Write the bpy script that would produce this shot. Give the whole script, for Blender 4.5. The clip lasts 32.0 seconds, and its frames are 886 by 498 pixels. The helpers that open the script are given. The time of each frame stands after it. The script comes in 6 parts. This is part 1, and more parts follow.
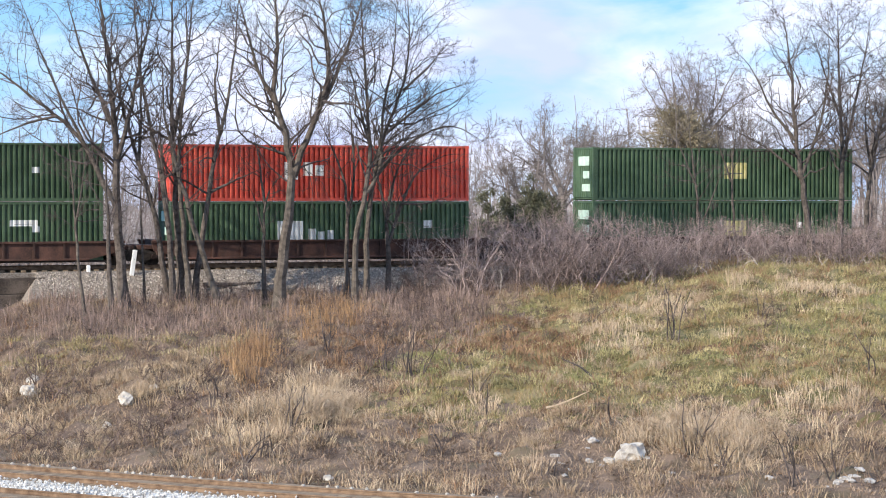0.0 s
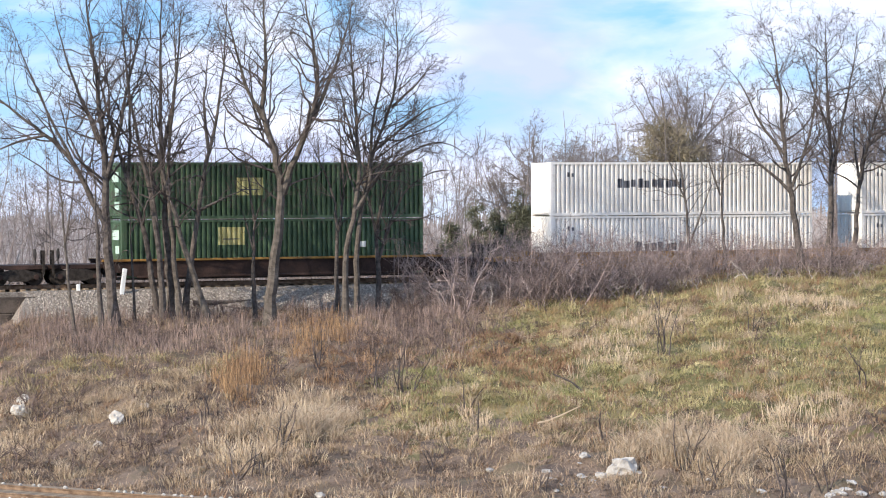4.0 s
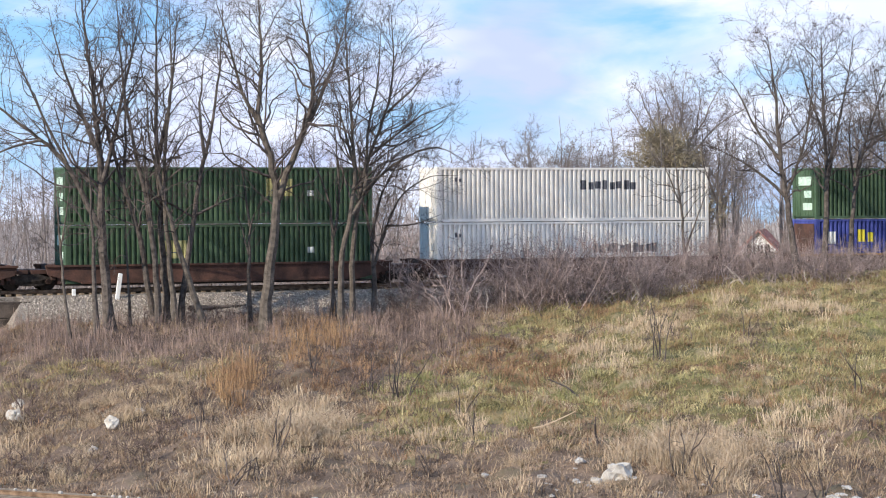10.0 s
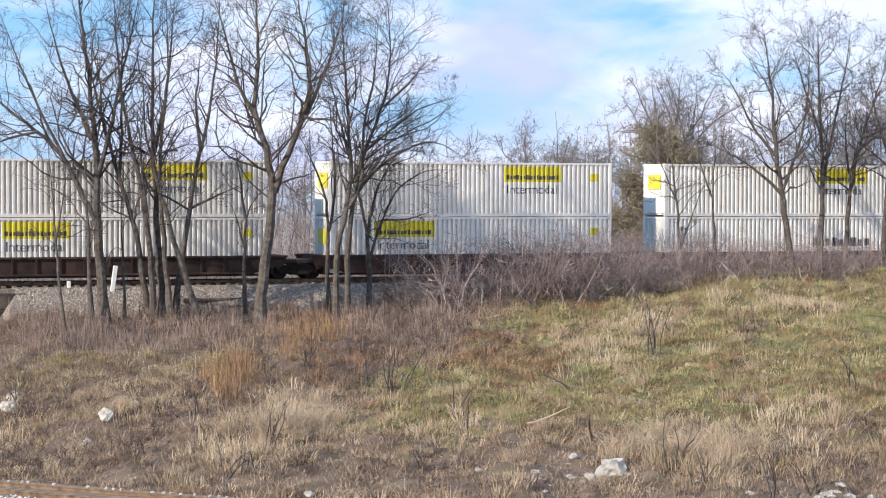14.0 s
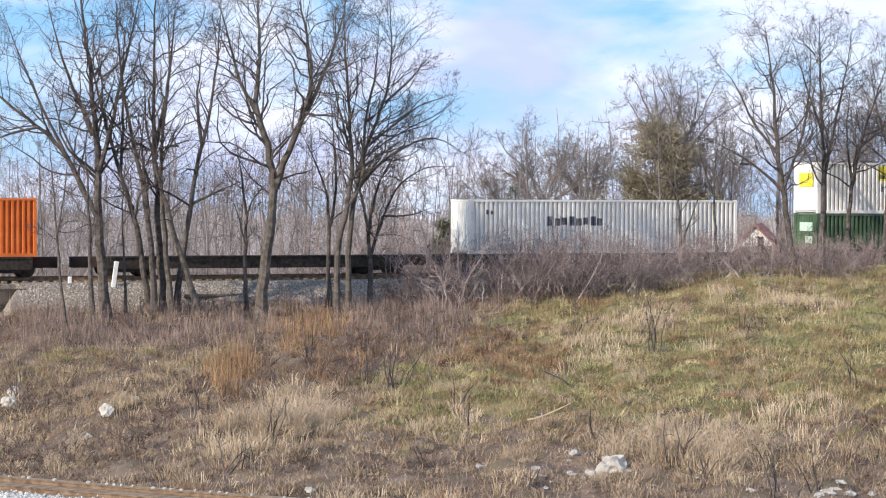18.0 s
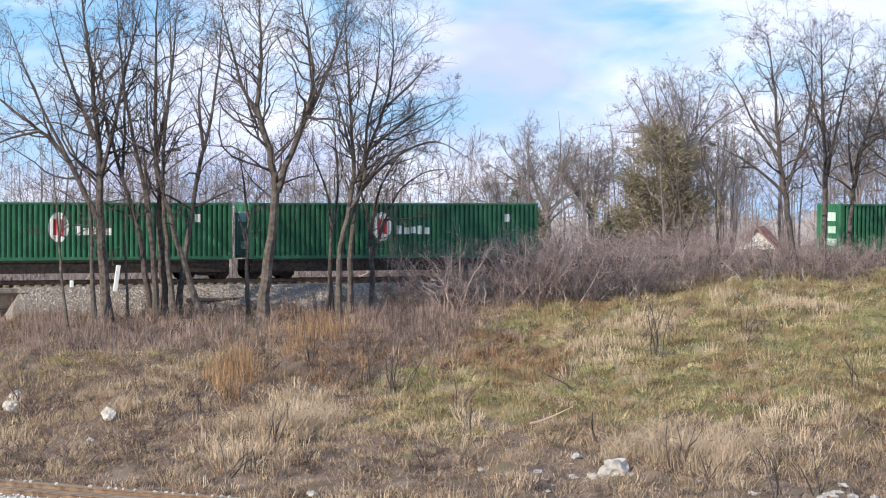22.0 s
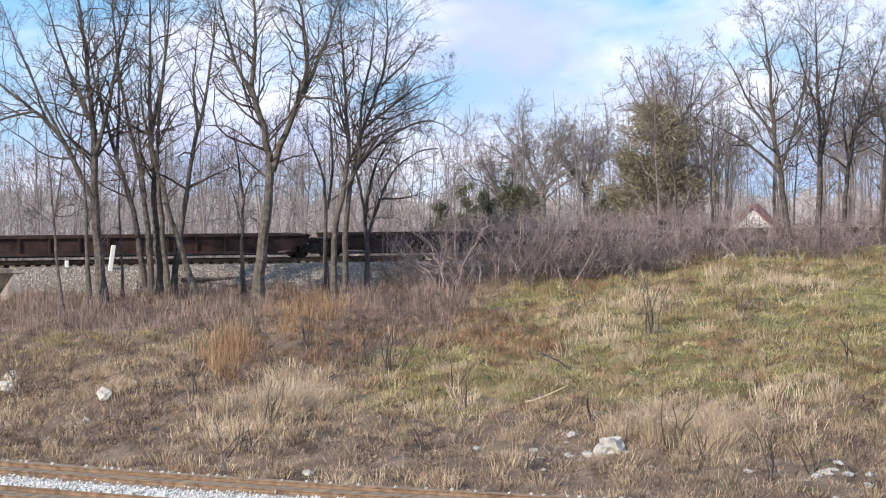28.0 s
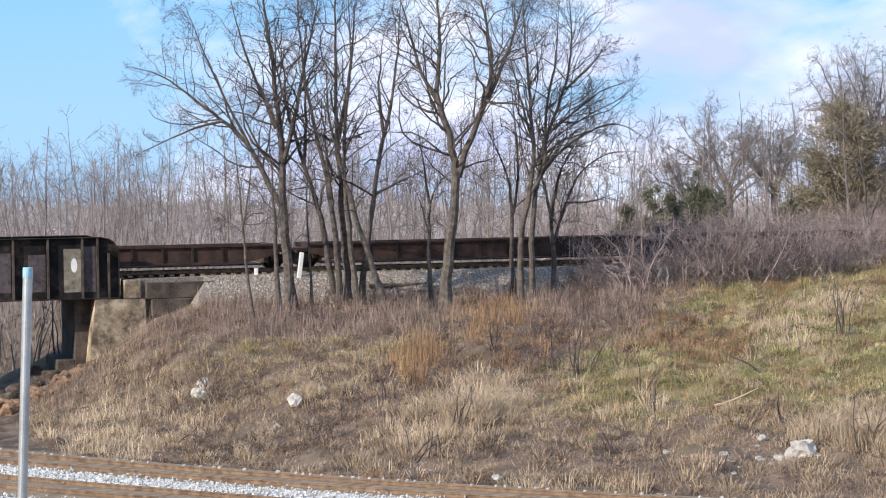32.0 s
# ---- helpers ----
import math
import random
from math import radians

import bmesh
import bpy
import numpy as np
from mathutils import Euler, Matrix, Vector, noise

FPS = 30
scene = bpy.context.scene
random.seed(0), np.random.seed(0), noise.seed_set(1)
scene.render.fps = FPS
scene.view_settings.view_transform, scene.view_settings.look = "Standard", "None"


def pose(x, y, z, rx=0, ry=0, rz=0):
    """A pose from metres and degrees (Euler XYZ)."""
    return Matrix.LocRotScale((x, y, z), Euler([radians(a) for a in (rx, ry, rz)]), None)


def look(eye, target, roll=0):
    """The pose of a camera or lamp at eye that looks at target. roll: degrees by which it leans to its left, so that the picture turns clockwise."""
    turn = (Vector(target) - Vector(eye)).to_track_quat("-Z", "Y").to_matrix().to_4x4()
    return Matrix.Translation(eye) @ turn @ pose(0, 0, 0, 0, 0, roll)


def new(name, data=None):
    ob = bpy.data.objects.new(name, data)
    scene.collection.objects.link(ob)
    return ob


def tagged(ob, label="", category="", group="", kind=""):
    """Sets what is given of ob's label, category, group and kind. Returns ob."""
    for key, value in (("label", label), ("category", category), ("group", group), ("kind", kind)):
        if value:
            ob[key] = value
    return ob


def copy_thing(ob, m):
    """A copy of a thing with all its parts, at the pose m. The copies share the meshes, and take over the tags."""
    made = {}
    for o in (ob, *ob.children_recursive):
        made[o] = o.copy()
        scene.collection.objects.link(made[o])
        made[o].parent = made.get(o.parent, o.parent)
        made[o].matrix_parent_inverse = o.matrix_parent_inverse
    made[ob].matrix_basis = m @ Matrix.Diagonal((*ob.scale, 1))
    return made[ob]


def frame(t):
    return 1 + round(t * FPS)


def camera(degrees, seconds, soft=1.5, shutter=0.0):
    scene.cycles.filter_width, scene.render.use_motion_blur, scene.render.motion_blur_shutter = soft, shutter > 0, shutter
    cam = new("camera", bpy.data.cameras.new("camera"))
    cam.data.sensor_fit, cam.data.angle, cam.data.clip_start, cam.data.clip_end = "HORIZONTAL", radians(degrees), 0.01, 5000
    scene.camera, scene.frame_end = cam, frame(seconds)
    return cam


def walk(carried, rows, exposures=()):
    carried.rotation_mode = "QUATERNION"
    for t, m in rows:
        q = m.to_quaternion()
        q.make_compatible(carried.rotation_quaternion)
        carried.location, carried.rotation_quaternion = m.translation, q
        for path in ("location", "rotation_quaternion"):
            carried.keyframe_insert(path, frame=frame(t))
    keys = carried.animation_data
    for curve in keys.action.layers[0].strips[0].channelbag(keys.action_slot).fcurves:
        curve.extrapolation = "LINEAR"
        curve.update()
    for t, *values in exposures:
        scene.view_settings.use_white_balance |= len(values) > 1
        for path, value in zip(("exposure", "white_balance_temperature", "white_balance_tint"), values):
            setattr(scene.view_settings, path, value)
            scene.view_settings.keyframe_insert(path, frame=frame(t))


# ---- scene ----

# ---------------------------------------------------------------- camera
EYE = Vector((0.0, 0.0, 9.0))
cam = camera(22.18, 32.0, soft=1.1)
# seconds, heading (right of the y axis), pitch, roll, in degrees
PATH = [
    (0.0, -0.538, -1.739, 0.12),
    (0.5, -0.507, -1.709, 0.07),
    (1.0, -0.512, -1.646, -0.03),
    (1.5, -0.589, -1.634, -0.05),
    (2.0, -0.561, -1.622, 0.03),
    (2.5, -0.523, -1.618, 0.03),
    (3.0, -0.471, -1.519, -0.09),
    (3.5, -0.385, -1.408, -0.23),
    (4.0, -0.283, -1.331, -0.32),
    (4.5, -0.231, -1.280, -0.35),
    (6.5, -0.152, -1.171, -0.37),
    (7.0, -0.180, -1.161, -0.32),
    (7.5, -0.219, -1.122, -0.31),
    (8.0, -0.235, -1.116, -0.31),
    (8.5, -0.254, -1.105, -0.28),
    (9.0, -0.216, -1.132, -0.27),
    (9.5, -0.195, -1.175, -0.27),
    (10.0, -0.171, -1.201, -0.27),
    (10.5, -0.146, -1.249, -0.27),
    (11.0, -0.138, -1.272, -0.22),
    (11.5, -0.135, -1.296, -0.17),
    (12.0, -0.119, -1.295, -0.14),
    (12.5, -0.072, -1.333, -0.09),
    (13.0, -0.065, -1.342, 0.02),
    (13.5, -0.041, -1.339, 0.11),
    (14.0, -0.055, -1.339, 0.13),
    (14.5, -0.034, -1.355, 0.12),
    (16.5, -0.022, -1.412, 0.31),
    (17.0, -0.036, -1.429, 0.38),
    (17.5, -0.044, -1.434, 0.35),
    (18.0, -0.080, -1.432, 0.26),
    (18.5, -0.075, -1.421, 0.26),
    (19.0, -0.094, -1.398, 0.28),
    (19.5, -0.123, -1.397, 0.25),
    (20.0, -0.108, -1.378, 0.20),
    (20.5, -0.090, -1.357, 0.25),
    (21.0, -0.133, -1.359, 0.28),
    (21.5, -0.127, -1.349, 0.24),
    (22.0, -0.127, -1.344, 0.19),
    (22.5, -0.149, -1.336, 0.18),
    (23.0, -0.168, -1.317, 0.20),
    (23.5, -0.148, -1.298, 0.19),
    (24.0, -0.156, -1.304, 0.25),
    (24.5, -0.163, -1.354, 0.45),
    (25.0, -0.113, -1.437, 0.56),
    (25.5, -0.024, -1.524, 0.50),
    (27.5, -0.004, -1.827, 0.18),
    (28.0, -0.000, -1.876, 0.03),
    (28.5, -0.080, -1.876, -0.06),
    (29.0, -0.948, -1.805, -0.11),
    (29.5, -4.064, -1.620, -0.21),
    (30.0, -5.788, -1.665, -0.39),
    (30.5, -5.810, -1.682, -0.54),
    (31.0, -5.462, -1.744, -0.62),
    (31.5, -5.175, -1.751, -0.74),
    (32.0, -4.725, -1.732, -0.82),
]


def aim(t, heading, pitch, roll):
    h, p = radians(heading), radians(pitch)
    way = Vector((math.sin(h) * math.cos(p), math.cos(h) * math.cos(p), math.sin(p)))
    return t, look(EYE, EYE + way * 10, roll)


walk(cam, [aim(*row) for row in PATH], exposures=[(0, 0.50), (4.5, 0.48), (7, 0.37), (32, 0.37)])

# ---------------------------------------------------------------- world, sun
SUN_WAY = Vector((-0.755, -0.655, 0.0)).normalized()
SUN_HEIGHT = radians(28)


def build_world():
    w = bpy.data.worlds.new("world")
    scene.world = w
    w.use_nodes = True
    n, l = w.node_tree.nodes, w.node_tree.links
    n.clear()
    out = n.new("ShaderNodeOutputWorld")
    bg = n.new("ShaderNodeBackground")
    sky = n.new("ShaderNodeTexSky")
    sky.sky_type = "NISHITA"
    sky.sun_disc = False
    sky.sun_elevation = SUN_HEIGHT
    sky.sun_rotation = math.atan2(SUN_WAY.x, SUN_WAY.y)
    sky.air_density, sky.dust_density, sky.ozone_density = 1.0, 0.6, 2.0
    tc = n.new("ShaderNodeTexCoord")
    mp = n.new("ShaderNodeMapping")
    mp.inputs["Scale"].default_value = (10.0, 10.0, 27.0)
    mp.inputs["Location"].default_value = (0.35, 0.0, 0.2)
    cloud = n.new("ShaderNodeTexNoise")
    cloud.inputs["Scale"].default_value = 1.0
    cloud.inputs["Detail"].default_value = 6.0
    cloud.inputs["Roughness"].default_value = 0.56
    cloud.inputs["Distortion"].default_value = 0.4
    # the cloud bank lies to the right of the way ahead and thins out to the left
    sep = n.new("ShaderNodeSeparateXYZ")
    bank = n.new("ShaderNodeMapRange")
    bank.inputs["From Min"].default_value = -0.25
    bank.inputs["From Max"].default_value = -0.12
    bank.inputs["To Min"].default_value = -0.18
    bank.inputs["To Max"].default_value = 0.07
    add = n.new("ShaderNodeMath")
    add.operation = "ADD"
    ramp = n.new("ShaderNodeValToRGB")
    ramp.color_ramp.elements[0].position = 0.40
    ramp.color_ramp.elements[1].position = 0.64
    tone = n.new("ShaderNodeTexNoise")
    tone.inputs["Scale"].default_value = 0.8
    tone.inputs["Detail"].default_value = 3.0
    tint = n.new("ShaderNodeValToRGB")
    tint.color_ramp.elements[0].position = 0.38
    tint.color_ramp.elements[0].color = (5.0, 5.75, 8.6, 1)
    tint.color_ramp.elements[1].position = 0.56
    tint.color_ramp.elements[1].color = (8.2, 8.6, 10.2, 1)
    # the blue of the clear air, deeper upward
    up = n.new("ShaderNodeMapRange")
    up.inputs["From Min"].default_value, up.inputs["From Max"].default_value = -0.01, 0.13
    blue = n.new("ShaderNodeValToRGB")
    blue.color_ramp.elements[0].color = (3.6, 6.0, 9.1, 1)
    blue.color_ramp.elements[1].color = (1.7, 4.75, 9.0, 1)
    clear = n.new("ShaderNodeMix")
    clear.data_type = "RGBA"
    clear.inputs[0].default_value = 0.85
    mix = n.new("ShaderNodeMix")
    mix.data_type = "RGBA"
    l.new(tc.outputs["Generated"], mp.inputs["Vector"])
    l.new(mp.outputs["Vector"], cloud.inputs["Vector"])
    l.new(mp.outputs["Vector"], tone.inputs["Vector"])
    l.new(tc.outputs["Generated"], sep.inputs["Vector"])
    l.new(sep.outputs["X"], bank.inputs["Value"])
    l.new(cloud.outputs["Fac"], add.inputs[0])
    l.new(bank.outputs["Result"], add.inputs[1])
    l.new(add.outputs["Value"], ramp.inputs["Fac"])
    l.new(tone.outputs["Fac"], tint.inputs["Fac"])
    l.new(ramp.outputs["Color"], mix.inputs["Factor"])
    l.new(sep.outputs["Z"], up.inputs["Value"])
    l.new(up.outputs["Result"], blue.inputs["Fac"])
    l.new(sky.outputs["Color"], clear.inputs[6])
    l.new(blue.outputs["Color"], clear.inputs[7])
    l.new(clear.outputs[2], mix.inputs[6])
    l.new(tint.outputs["Color"], mix.inputs[7])
    l.new(mix.outputs[2], bg.inputs["Color"])
    bg.inputs["Strength"].default_value = 0.102
    l.new(bg.outputs["Background"], out.inputs["Surface"])


build_world()
sun_data = bpy.data.lights.new("sun", "SUN")
sun_data.energy, sun_data.angle, sun_data.color = 5.0, radians(0.5), (1.0, 0.905, 0.77)
sun = new("sun", sun_data)
sun.matrix_world = look(Vector((0, 0, 60)), Vector((0, 0, 60)) - Vector((SUN_WAY.x * math.cos(SUN_HEIGHT), SUN_WAY.y * math.cos(SUN_HEIGHT), math.sin(SUN_HEIGHT))))


# ---------------------------------------------------------------- materials
def material(name, a, b, scale=3.0, rough=0.8, metal=0.0, bump=0.2, fine=40.0, dirt=None, dirt_at=0.6, vary=0.0, island=0.0, spec=0.3, mid=None):
    """Base colour between a and b by coarse and fine noise, dirt in patches, each object or island a little lighter or darker."""
    m = bpy.data.materials.new(name)
    m.use_nodes = True
    n, l = m.node_tree.nodes, m.node_tree.links
    p = n["Principled BSDF"]
    p.inputs["Roughness"].default_value, p.inputs["Metallic"].default_value = rough, metal
    p.inputs["Specular IOR Level"].default_value = spec
    tc = n.new("ShaderNodeTexCoord")
    big, small = n.new("ShaderNodeTexNoise"), n.new("ShaderNodeTexNoise")
    big.inputs["Scale"].default_value, big.inputs["Detail"].default_value = scale, 5
    small.inputs["Scale"].default_value, small.inputs["Detail"].default_value = fine, 3
    for t in (big, small):
        l.new(tc.outputs["Object"], t.inputs["Vector"])
    mean = n.new("ShaderNodeMath")
    mean.operation = "MULTIPLY_ADD"
    mean.inputs[1].default_value, mean.inputs[2].default_value = 0.45, -0.22
    l.new(small.outputs["Fac"], mean.inputs[0])
    tot = n.new("ShaderNodeMath")
    tot.operation = "ADD"
    l.new(mean.outputs[0], tot.inputs[0])
    l.new(big.outputs["Fac"], tot.inputs[1])
    ramp = n.new("ShaderNodeValToRGB")
    ramp.color_ramp.elements[0].position, ramp.color_ramp.elements[1].position = 0.32, 0.68
    ramp.color_ramp.elements[0].color, ramp.color_ramp.elements[1].color = (*a, 1), (*b, 1)
    if mid:
        ramp.color_ramp.elements.new(0.5).color = (*mid, 1)
    l.new(tot.outputs[0], ramp.inputs["Fac"])
    colour = ramp.outputs["Color"]
    if dirt:
        d = n.new("ShaderNodeTexNoise")
        d.inputs["Scale"].default_value, d.inputs["Detail"].default_value, d.inputs["Roughness"].default_value = scale * 0.7, 8, 0.7
        off = n.new("ShaderNodeMapping")
        off.inputs["Location"].default_value = (7.3, 2.1, 5.7)
        l.new(tc.outputs["Object"], off.inputs["Vector"])
        l.new(off.outputs["Vector"], d.inputs["Vector"])
        dr = n.new("ShaderNodeValToRGB")
        dr.color_ramp.elements[0].position, dr.color_ramp.elements[1].position = dirt_at - 0.08, dirt_at + 0.1
        l.new(d.outputs["Fac"], dr.inputs["Fac"])
        mx = n.new("ShaderNodeMix")
        mx.data_type = "RGBA"
        mx.inputs[7].default_value = (*dirt, 1)
        l.new(dr.outputs["Color"], mx.inputs[0])
        l.new(colour, mx.inputs[6])
        colour = mx.outputs[2]
    if vary or island:
        hs = n.new("ShaderNodeHueSaturation")
        src = n.new("ShaderNodeObjectInfo").outputs["Random"] if vary else n.new("ShaderNodeNewGeometry").outputs["Random Per Island"]
        mr = n.new("ShaderNodeMapRange")
        mr.inputs["To Min"].default_value, mr.inputs["To Max"].default_value = 1 - (vary or island), 1 + (vary or island)
        l.new(src, mr.inputs["Value"])
        l.new(mr.outputs["Result"], hs.inputs["Value"])
        l.new(colour, hs.inputs["Color"])
        colour = hs.outputs["Color"]
    l.new(colour, p.inputs["Base Color"])
    if bump:
        bp = n.new("ShaderNodeBump")
        bp.inputs["Strength"].default_value, bp.inputs["Distance"].default_value = bump, 0.05
        l.new(tot.outputs[0], bp.inputs["Height"])
        l.new(bp.outputs["Normal"], p.inputs["Normal"])
    return m


SOIL = material("soil", (0.045, 0.030, 0.023), (0.185, 0.130, 0.095), 0.8, 0.95, bump=1.0, fine=9, dirt=(0.12, 0.095, 0.055), dirt_at=0.58)
TURF = material("turf", (0.12, 0.070, 0.042), (0.23, 0.180, 0.098), 0.55, 0.95, bump=0.6, fine=5, mid=(0.095, 0.088, 0.034))
BALLAST = material("ballast", (0.11, 0.090, 0.074), (0.33, 0.285, 0.245), 14, 0.9, bump=1.0, fine=30, dirt=(0.14, 0.10, 0.075), dirt_at=0.66)
PALE_BALLAST = material("pale_ballast", (0.26, 0.25, 0.24), (0.66, 0.64, 0.61), 9, 0.9, bump=1.0, fine=30, island=0.3)
BROWN_BALLAST = material("brown_ballast", (0.15, 0.11, 0.075), (0.27, 0.205, 0.14), 2.5, 0.95, bump=0.4, fine=14)
RAIL = material("rail_steel", (0.12, 0.075, 0.050), (0.27, 0.185, 0.125), 4, 0.6, 0.4, bump=0.2)
TIE = material("tie_wood", (0.14, 0.10, 0.07), (0.25, 0.19, 0.13), 5, 0.9, bump=0.4, vary=0.25)
PALE_STONE = material("pale_stone", (0.28, 0.25, 0.22), (0.60, 0.56, 0.50), 2.2, 0.9, bump=0.5, dirt=(0.35, 0.30, 0.25), dirt_at=0.62)
BARK = material("bark", (0.042, 0.034, 0.030), (0.135, 0.112, 0.098), 5, 0.95, bump=0.7, fine=28)
BARK_PALE = material("pale_bark", (0.052, 0.043, 0.036), (0.150, 0.125, 0.105), 4, 0.95, bump=0.6, fine=25)
TWIG = material("twig_bark", (0.045, 0.036, 0.033), (0.130, 0.105, 0.098), 2, 0.9, bump=0.0, island=0.35)
BRUSH = material("brush_bark", (0.095, 0.071, 0.068), (0.40, 0.310, 0.285), 1.2, 0.9, bump=0.0, island=0.55)
PALE_STEM = material("pale_stem_bark", (0.22, 0.18, 0.155), (0.48, 0.42, 0.37), 3, 0.9, bump=0.0, island=0.25)
WOOD_TWIG = material("woodland_bark", (0.090, 0.076, 0.072), (0.26, 0.222, 0.210), 0.8, 0.9, bump=0.0, island=0.4)
SCRUB = material("scrub_bark", (0.060, 0.041, 0.036), (0.20, 0.145, 0.125), 2, 0.9, bump=0.0, island=0.5)
FAR_TWIG = material("far_twig_bark", (0.110, 0.090, 0.087), (0.27, 0.228, 0.218), 1.0, 0.9, bump=0.0, island=0.3)
NEEDLE = material("cedar_foliage", (0.075, 0.080, 0.052), (0.185, 0.180, 0.120), 1.2, 0.9, bump=0.0, island=0.4)
NEEDLE_BROWN = material("bronzed_foliage", (0.150, 0.125, 0.085), (0.330, 0.275, 0.185), 1.0, 0.9, bump=0.0, island=0.4)
GRASS_TAN = material("dry_grass", (0.145, 0.096, 0.072), (0.47, 0.370, 0.248), 0.9, 0.9, bump=0.0, island=0.14, fine=2.2, mid=(0.31, 0.225, 0.145))
GRASS_PALE = material("pale_straw", (0.33, 0.240, 0.165), (0.60, 0.475, 0.335), 0.6, 0.9, bump=0.0, island=0.16)
GRASS_GREEN = material("green_grass", (0.31, 0.205, 0.110), (0.53, 0.440, 0.235), 0.75, 0.9, bump=0.0, island=0.13, fine=2, mid=(0.255, 0.226, 0.102))
GRASS_FRESH = material("fresh_grass", (0.165, 0.175, 0.070), (0.34, 0.31, 0.135), 1.0, 0.9, bump=0.0, island=0.13, fine=2)
GRASS_BROWN = material("brown_grass", (0.13, 0.070, 0.042), (0.36, 0.220, 0.130), 0.9, 0.9, bump=0.0, island=0.15, fine=2)
GRASS_RUST = material("rust_grass", (0.19, 0.110, 0.066), (0.42, 0.265, 0.140), 0.7, 0.9, bump=0.0, island=0.2)
LITTER = material("litter", (0.095, 0.060, 0.047), (0.40, 0.295, 0.208), 0.8, 0.95, bump=0.0, island=0.25)
WEED = material("weed_stem", (0.14, 0.098, 0.086), (0.33, 0.240, 0.200), 0.7, 0.9, bump=0.0, island=0.4)
CONCRETE = material("old_concrete", (0.26, 0.195, 0.130), (0.52, 0.425, 0.305), 1.3, 0.9, bump=0.4, fine=12, dirt=(0.10, 0.075, 0.055), dirt_at=0.50)
# concrete of the shadowed abutment walls, their shade put into the colour
SHADED_CONCRETE = material("shaded_concrete", (0.035, 0.027, 0.022), (0.12, 0.095, 0.078), 1.3, 0.95, bump=0.4, fine=12)
GIRDER = material("girder_paint", (0.008, 0.007, 0.007), (0.022, 0.019, 0.018), 1.0, 0.85, bump=0.2, dirt=(0.075, 0.055, 0.045), dirt_at=0.58, spec=0.12)
PATCH = material("faded_paint", (0.16, 0.14, 0.105), (0.30, 0.27, 0.215), 3, 0.8, dirt=(0.06, 0.05, 0.04), dirt_at=0.6)
OLD_PATCH = material("old_girder_paint", (0.055, 0.042, 0.046), (0.115, 0.092, 0.098), 2.2, 0.8, bump=0.15, dirt=(0.03, 0.022, 0.02), dirt_at=0.56)
GIRDER_EDGE = material("worn_girder_edge", (0.030, 0.024, 0.022), (0.110, 0.085, 0.072), 2.5, 0.75, bump=0.2)
POLE_WOOD = material("pole_wood", (0.020, 0.016, 0.015), (0.060, 0.048, 0.044), 2.5, 0.9, bump=0.6, fine=18)
GALVANISED = material("galvanised_steel", (0.42, 0.43, 0.45), (0.58, 0.59, 0.61), 4, 0.45, 0.7, bump=0.05)
RED_BAND = material("red_band", (0.34, 0.035, 0.03), (0.45, 0.06, 0.05), 4, 0.7)
WHITE_PAINT = material("white_paint", (0.74, 0.74, 0.72), (0.84, 0.84, 0.82), 2, 0.6, bump=0.05)


def paint(name, a, b, grime):
    return material(name, a, b, 1.1, 0.5, bump=0.08, fine=9, dirt=grime, dirt_at=0.68, vary=0.10)


GREEN = paint("green_paint", (0.044, 0.078, 0.042), (0.080, 0.128, 0.074), (0.085, 0.090, 0.062))
BRIGHT_GREEN = paint("bright_green_paint", (0.026, 0.120, 0.062), (0.052, 0.185, 0.100), (0.03, 0.09, 0.045))
RED = paint("red_paint", (0.46, 0.055, 0.038), (0.58, 0.105, 0.070), (0.30, 0.09, 0.06))
ORANGE = paint("orange_paint", (0.55, 0.115, 0.022), (0.68, 0.185, 0.045), (0.33, 0.09, 0.035))
BLUE = paint("blue_paint", (0.045, 0.058, 0.235), (0.080, 0.098, 0.350), (0.08, 0.085, 0.19))
CREAM = paint("white_container_paint", (0.72, 0.67, 0.62), (0.84, 0.80, 0.75), (0.50, 0.43, 0.36))
YELLOW = material("yellow_decal", (0.60, 0.50, 0.03), (0.74, 0.63, 0.08), 3, 0.5)
PALE_YELLOW = material("pale_yellow_decal", (0.38, 0.35, 0.14), (0.54, 0.49, 0.24), 3, 0.5)
INK = material("dark_lettering", (0.06, 0.06, 0.075), (0.13, 0.13, 0.15), 4, 0.6)
RED_INK = material("red_lettering", (0.45, 0.03, 0.03), (0.55, 0.05, 0.05), 4, 0.6)
PALE_GREEN = material("pale_green_decal", (0.36, 0.50, 0.40), (0.55, 0.66, 0.56), 3, 0.55)
DECAL = material("white_decal", (0.68, 0.67, 0.64), (0.82, 0.81, 0.78), 3, 0.55)
CAR_RUST = material("rusty_car_paint", (0.045, 0.025, 0.020), (0.115, 0.056, 0.042), 1.4, 0.8, bump=0.3, fine=14, dirt=(0.05, 0.03, 0.024), dirt_at=0.58, vary=0.2)
CAR_YELLOW = material("ochre_car_paint", (0.25, 0.125, 0.030), (0.38, 0.205, 0.055), 1.2, 0.75, bump=0.2, fine=14, dirt=(0.13, 0.075, 0.04), dirt_at=0.60, vary=0.15)
CAR_DARK = material("dark_car_paint", (0.022, 0.013, 0.011), (0.066, 0.037, 0.029), 1.4, 0.8, bump=0.3, fine=14, dirt=(0.09, 0.058, 0.044), dirt_at=0.66, vary=0.2)
STEEL = material("grimy_steel", (0.018, 0.015, 0.013), (0.06, 0.048, 0.04), 5, 0.7, 0.3, bump=0.2)
SIDING = material("white_siding", (0.70, 0.68, 0.66), (0.82, 0.80, 0.78), 2, 0.7)
